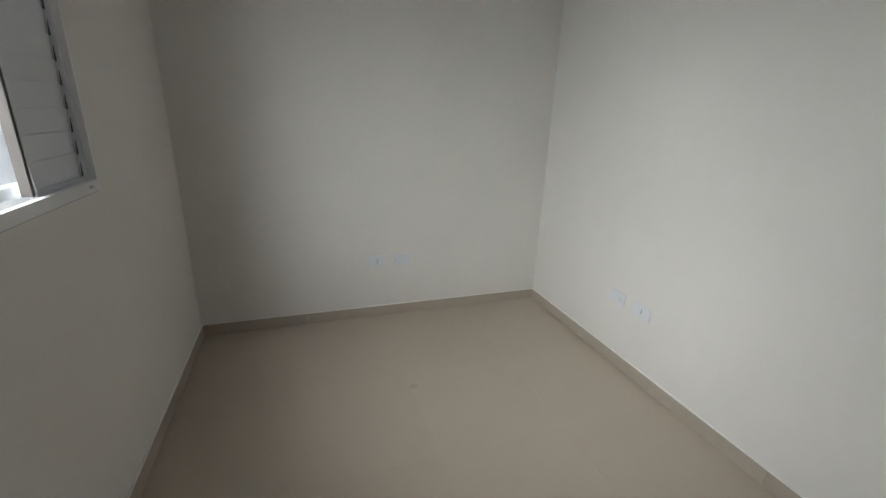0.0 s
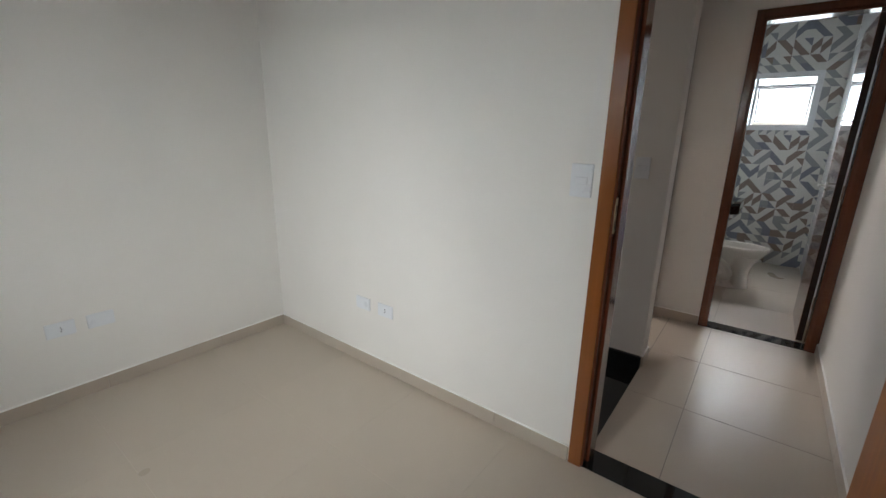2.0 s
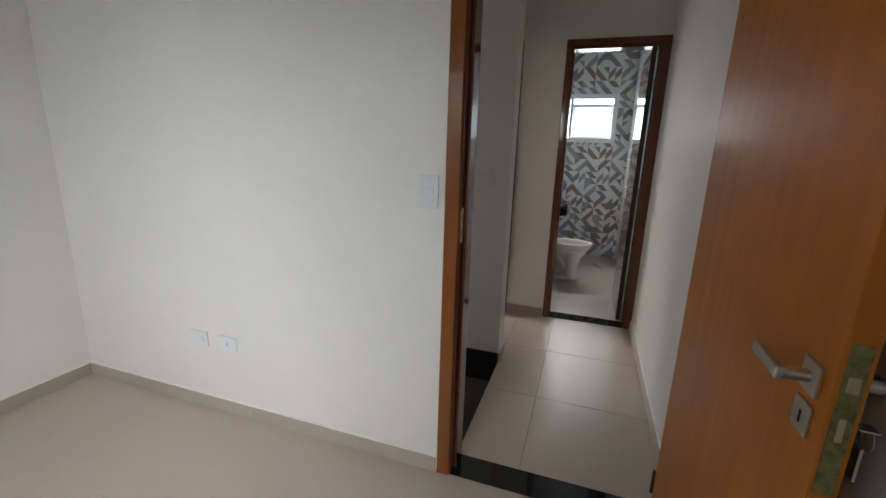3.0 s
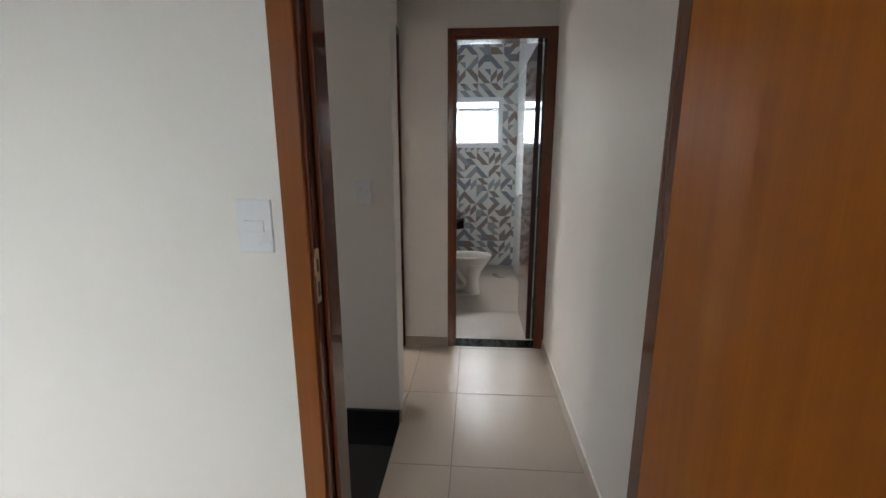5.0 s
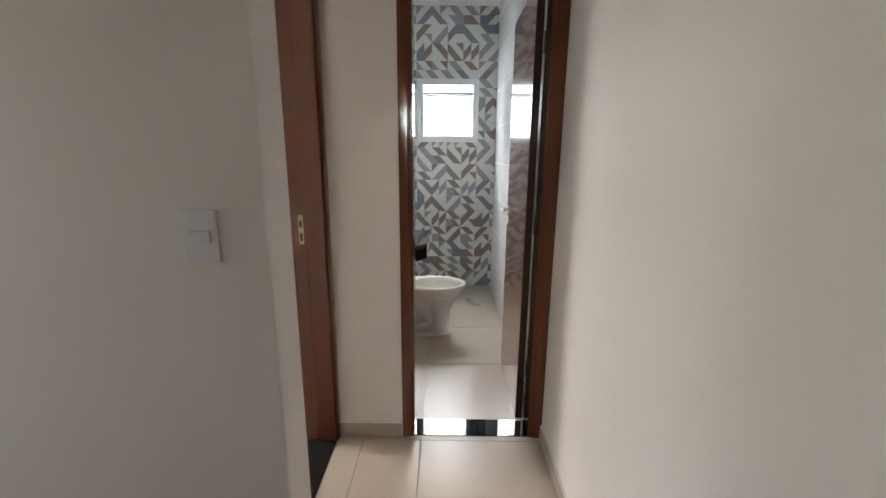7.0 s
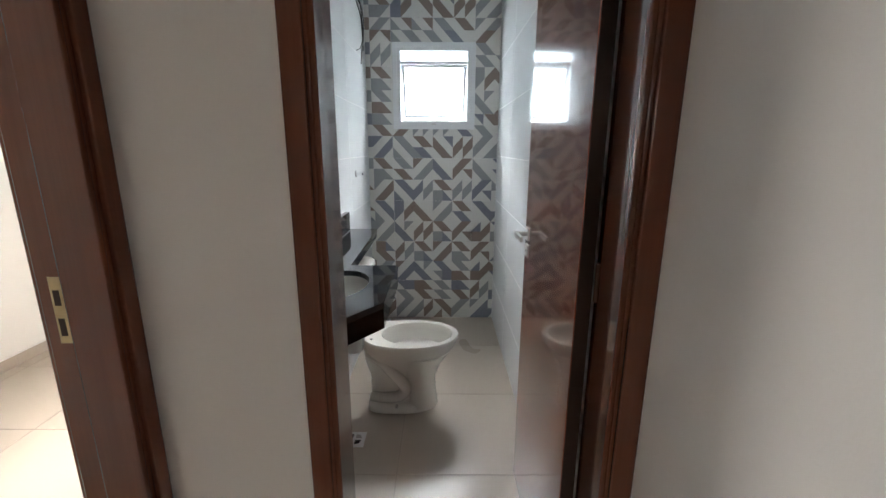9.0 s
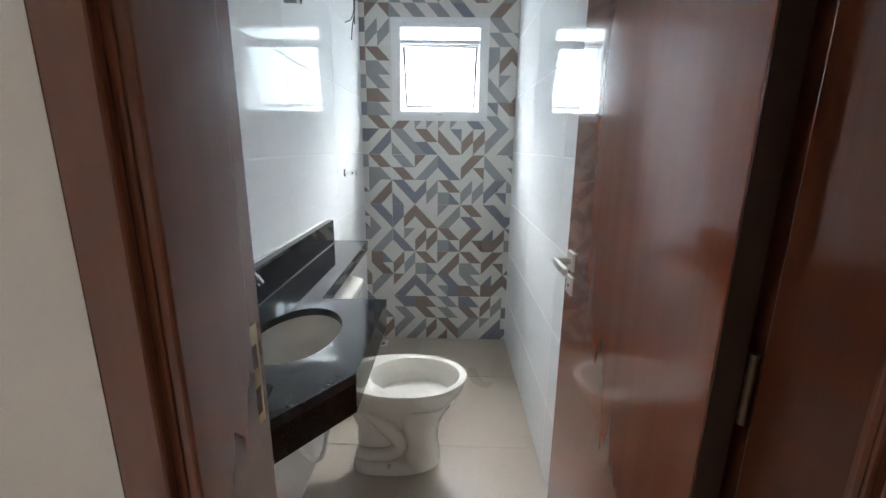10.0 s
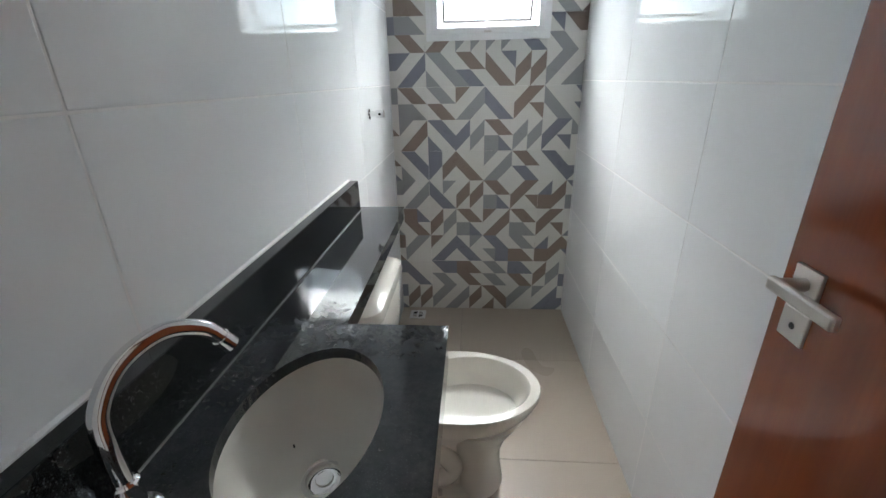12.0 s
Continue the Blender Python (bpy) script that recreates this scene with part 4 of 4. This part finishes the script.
def side_tiles(wall_name, x, face, y0, y1, oy, oz):
    wall = bpy.data.objects[wall_name]
    j = math.floor((y0 - oy) / TL)
    while oy + j * TL < y1:
        a, b = max(y0, oy + j * TL), min(y1, oy + (j + 1) * TL)
        k = math.floor((0 - oz) / TH)
        while oz + k * TH < BATH_TOP:
            c, d = max(0.0, oz + k * TH), min(BATH_TOP, oz + (k + 1) * TH)
            if b - a > 0.01 and d - c > 0.01:
                w, h = b - a - 0.0030, d - c - 0.0030
                key = (round(w, 4), round(h, 4), face)
                if key not in tile_cache:
                    tile_cache[key] = mesh_of("tile", box(-0.008, 0, -w / 2, w / 2, -h / 2, h / 2, 0.0016, segments=2) if face > 0 else
                                              box(0, 0.008, -w / 2, w / 2, -h / 2, h / 2, 0.0016, segments=2), TILE)
                ob = new("wall_tile", tile_cache[key])
                ob.parent = wall
                ob.location = (x, (a + b) / 2, (c + d) / 2)
            k += 1
        j += 1


side_tiles("wall_bath_west", BATH_W, 1, 2.119, BATH_N - 0.008, 2.569, 1.282)
side_tiles("wall_east", EAST - 0.008, -1, 2.119, BATH_N - 0.008, 3.175, 1.288)

# printed geometric tiles on the end wall; a cell is one colour, or two split by / (upper left, lower right) or > (lower left, upper right)
CELLS = """
W W>G G>W G/W W B>W G/W W>G G>W W>G G>W T/W T W>T
W W>T G/W G/W W/B B>W G/W W>G G>W W>G G>W T/W W/T T>W
W G/W W/G W/B B/W W>B B>W W>G G T T>W B T/W W/B
B T/W W W/T T/W W W/G W/B B B>W W W>B B T
W W/B G>W T/W W>G W/G G/W B/W W W>B B>W W>G G>W W
G W>T T>W W/B W/T W>T T>W T>W W>B W/T W/T W/G G/W W/G
W G G/W B T/W W W>T W>T T>W T/W T/W G/W W/G G/W
T W/G G/W G>W W>T G>W W>T W>G G>W W>T T>W G/W W/G G/W
W T/W W>T G>W W>G G>W W>G G>W W>B B>W W W/T T/W W
B W/G W/G W W W W W W W W W>G G>W W
W G/W G/W W W W W W W W W W>G G>W W>G
T W>T T>W W W W W W W W W G W/T T>W
W G G>W W W W W W W W W G/W T/W W>T
G W>G G>W W W W W W W W W G>W G/W W
W T T>W W W W W W W W W W>G G>W W/T
B G G>W W W W W W W W W W>B W>T T
W W>T T>W W/T T/W G/W G/W G/W G/W W>B B>W W>G G>W W
B B/W W/B W>G G>W W>T T>W T>W W>B W/T W/T W/G G/W W/G
W W/B B/W G>W W>G G>B B>W W>T T>W T/W T/W G/W W/G G
G W>T T>W W>G G>W T/W W/G B>W W W/T T/W G>W W W>B
W G G>W W>T T>W W/G G/W W>B B>W T/W W>T W>G G>W W>B
T>W G/W W/T W>B B>W W/B W/G W>T T>W W/G W/G W/B B/W G>W
W W/T T/W B>W W>B B/W G/W G B>W G/W G/W B/W W>B W
T>W W>B B>W B W/T T>W W G/W W/G W>T T>W W>B B>W W
B>W G>W W>B B/W T/W W>T T>W W/G G/W W>B B>W W W>B B/W
G G/W W/G B>W G/W W/T W/T W>T T>W W/T T/W W/B W/T W>B
W W/G G/W W>B B>W T/W T/W G B>W T/W W>T T T/W G
W T B>W W/T W/G W>T T>W T/W W/T W>T T>W W/T T/W W
G>W W>T T>W T/W G/W G B>W W/T T/W G G>W T/W W>T W/B
T W/G G/W T/W W/B B>W G/W W>B B>W W>G G>W W/B W/T T>W
T>W G/W W W/B B/W W>B B>W W>G B T T>W T T/W W>B
B B>W W W>B B T T>W W>G G>W B B>W W/T W/G W
W W>B B>W W>G G>W W>T T>W W>G G>W W>T T>W T/W G/W B
B W/T W/T W/G G/W W/G W/T W>T T>W W/G G/W G/W W/B W
B>W T/W T/W G/W W/G G/W T/W W/T W>T G/W W W/B B B/W
""".split("\n")[1:-1]
CELLS = [row.split() for row in CELLS]
CW, CH, CX0 = 0.0739, 0.0793, -0.681 - 3 * 0.0739


def clip(poly, axis, limit, keep_less):
    out = []
    for i, p in enumerate(poly):
        q = poly[(i + 1) % len(poly)]
        inside_p, inside_q = ((p[axis] <= limit) == keep_less) or p[axis] == limit, ((q[axis] <= limit) == keep_less) or q[axis] == limit
        if inside_p:
            out.append(p)
        if inside_p != inside_q:
            t = (limit - p[axis]) / (q[axis] - p[axis])
            out.append((p[0] + t * (q[0] - p[0]), p[1] + t * (q[1] - p[1])))
    return out


def cell_polys(col, row_from_floor):
    x0, z0 = CX0 + col * CW, row_from_floor * CH
    x1, z1 = x0 + CW, z0 + CH
    n = len(CELLS)
    if row_from_floor < n:
        code = CELLS[n - 1 - row_from_floor][col]
    else:
        return []
    if len(code) == 1:
        return [(code, [(x0, z0), (x1, z0), (x1, z1), (x0, z1)])]
    a, way, b = code
    if way == "/":
        return [(a, [(x0, z0), (x1, z1), (x0, z1)]), (b, [(x0, z0), (x1, z0), (x1, z1)])]
    return [(a, [(x0, z0), (x1, z0), (x0, z1)]), (b, [(x1, z0), (x1, z1), (x0, z1)])]


def minus(rect, hole):
    a, b, c, d = rect
    e, f, g, h = hole
    if e >= b or f <= a or g >= d or h <= c:
        return [rect]
    out = []
    if a < e:
        out.append((a, e, c, d))
    if f < b:
        out.append((f, b, c, d))
    a, b = max(a, e), min(b, f)
    if c < g:
        out.append((a, b, c, g))
    if h < d:
        out.append((a, b, h, d))
    return out


north = bpy.data.objects["wall_bath_north"]
YF, YB = BATH_N - 0.009, BATH_N
SHADES = "WGBT"
xs = [BATH_W + 0.0005, -0.681, -0.681 + 8 * CW, EAST - 0.0085]
zs = [i * 4 * CH for i in range(9)]
zs[-1] = BATH_TOP
for a, b in zip(xs, xs[1:]):
    for c, d in zip(zs, zs[1:]):
        d = min(d, BATH_TOP)
        bm = bmesh.new()
        g = 0.0006
        for ra, rb, rc, rd in minus((a + g, b - g, c + g, d - g), TW):
            for col in range(14):
                for row in range(34):
                    if CX0 + col * CW > rb or CX0 + (col + 1) * CW < ra or row * CH > rd or (row + 1) * CH < rc:
                        continue
                    for key, poly in cell_polys(col, row):
                        for axis, limit, less in ((0, ra, False), (0, rb, True), (1, rc, False), (1, rd, True)):
                            poly = clip(poly, axis, limit, less)
                            if len(poly) < 3:
                                break
                        if len(poly) >= 3:
                            f = bm.faces.new([bm.verts.new((x, YF, z)) for x, z in poly])
                            f.material_index = SHADES.index(key)
            for p, q in (((ra, rc), (rb, rc)), ((rb, rc), (rb, rd)), ((rb, rd), (ra, rd)), ((ra, rd), (ra, rc))):
                bm.faces.new([bm.verts.new((p[0], YF, p[1])), bm.verts.new((q[0], YF, q[1])), bm.verts.new((q[0], YB, q[1])), bm.verts.new((p[0], YB, p[1]))])
        bmesh.ops.remove_doubles(bm, verts=bm.verts, dist=0.0002)
        if not bm.faces:
            bm.free()
            continue
        ob = new("patterned_tile", mesh_of("patterned_tile", bm, [PRINT[k] for k in SHADES]))
        ob.parent = north
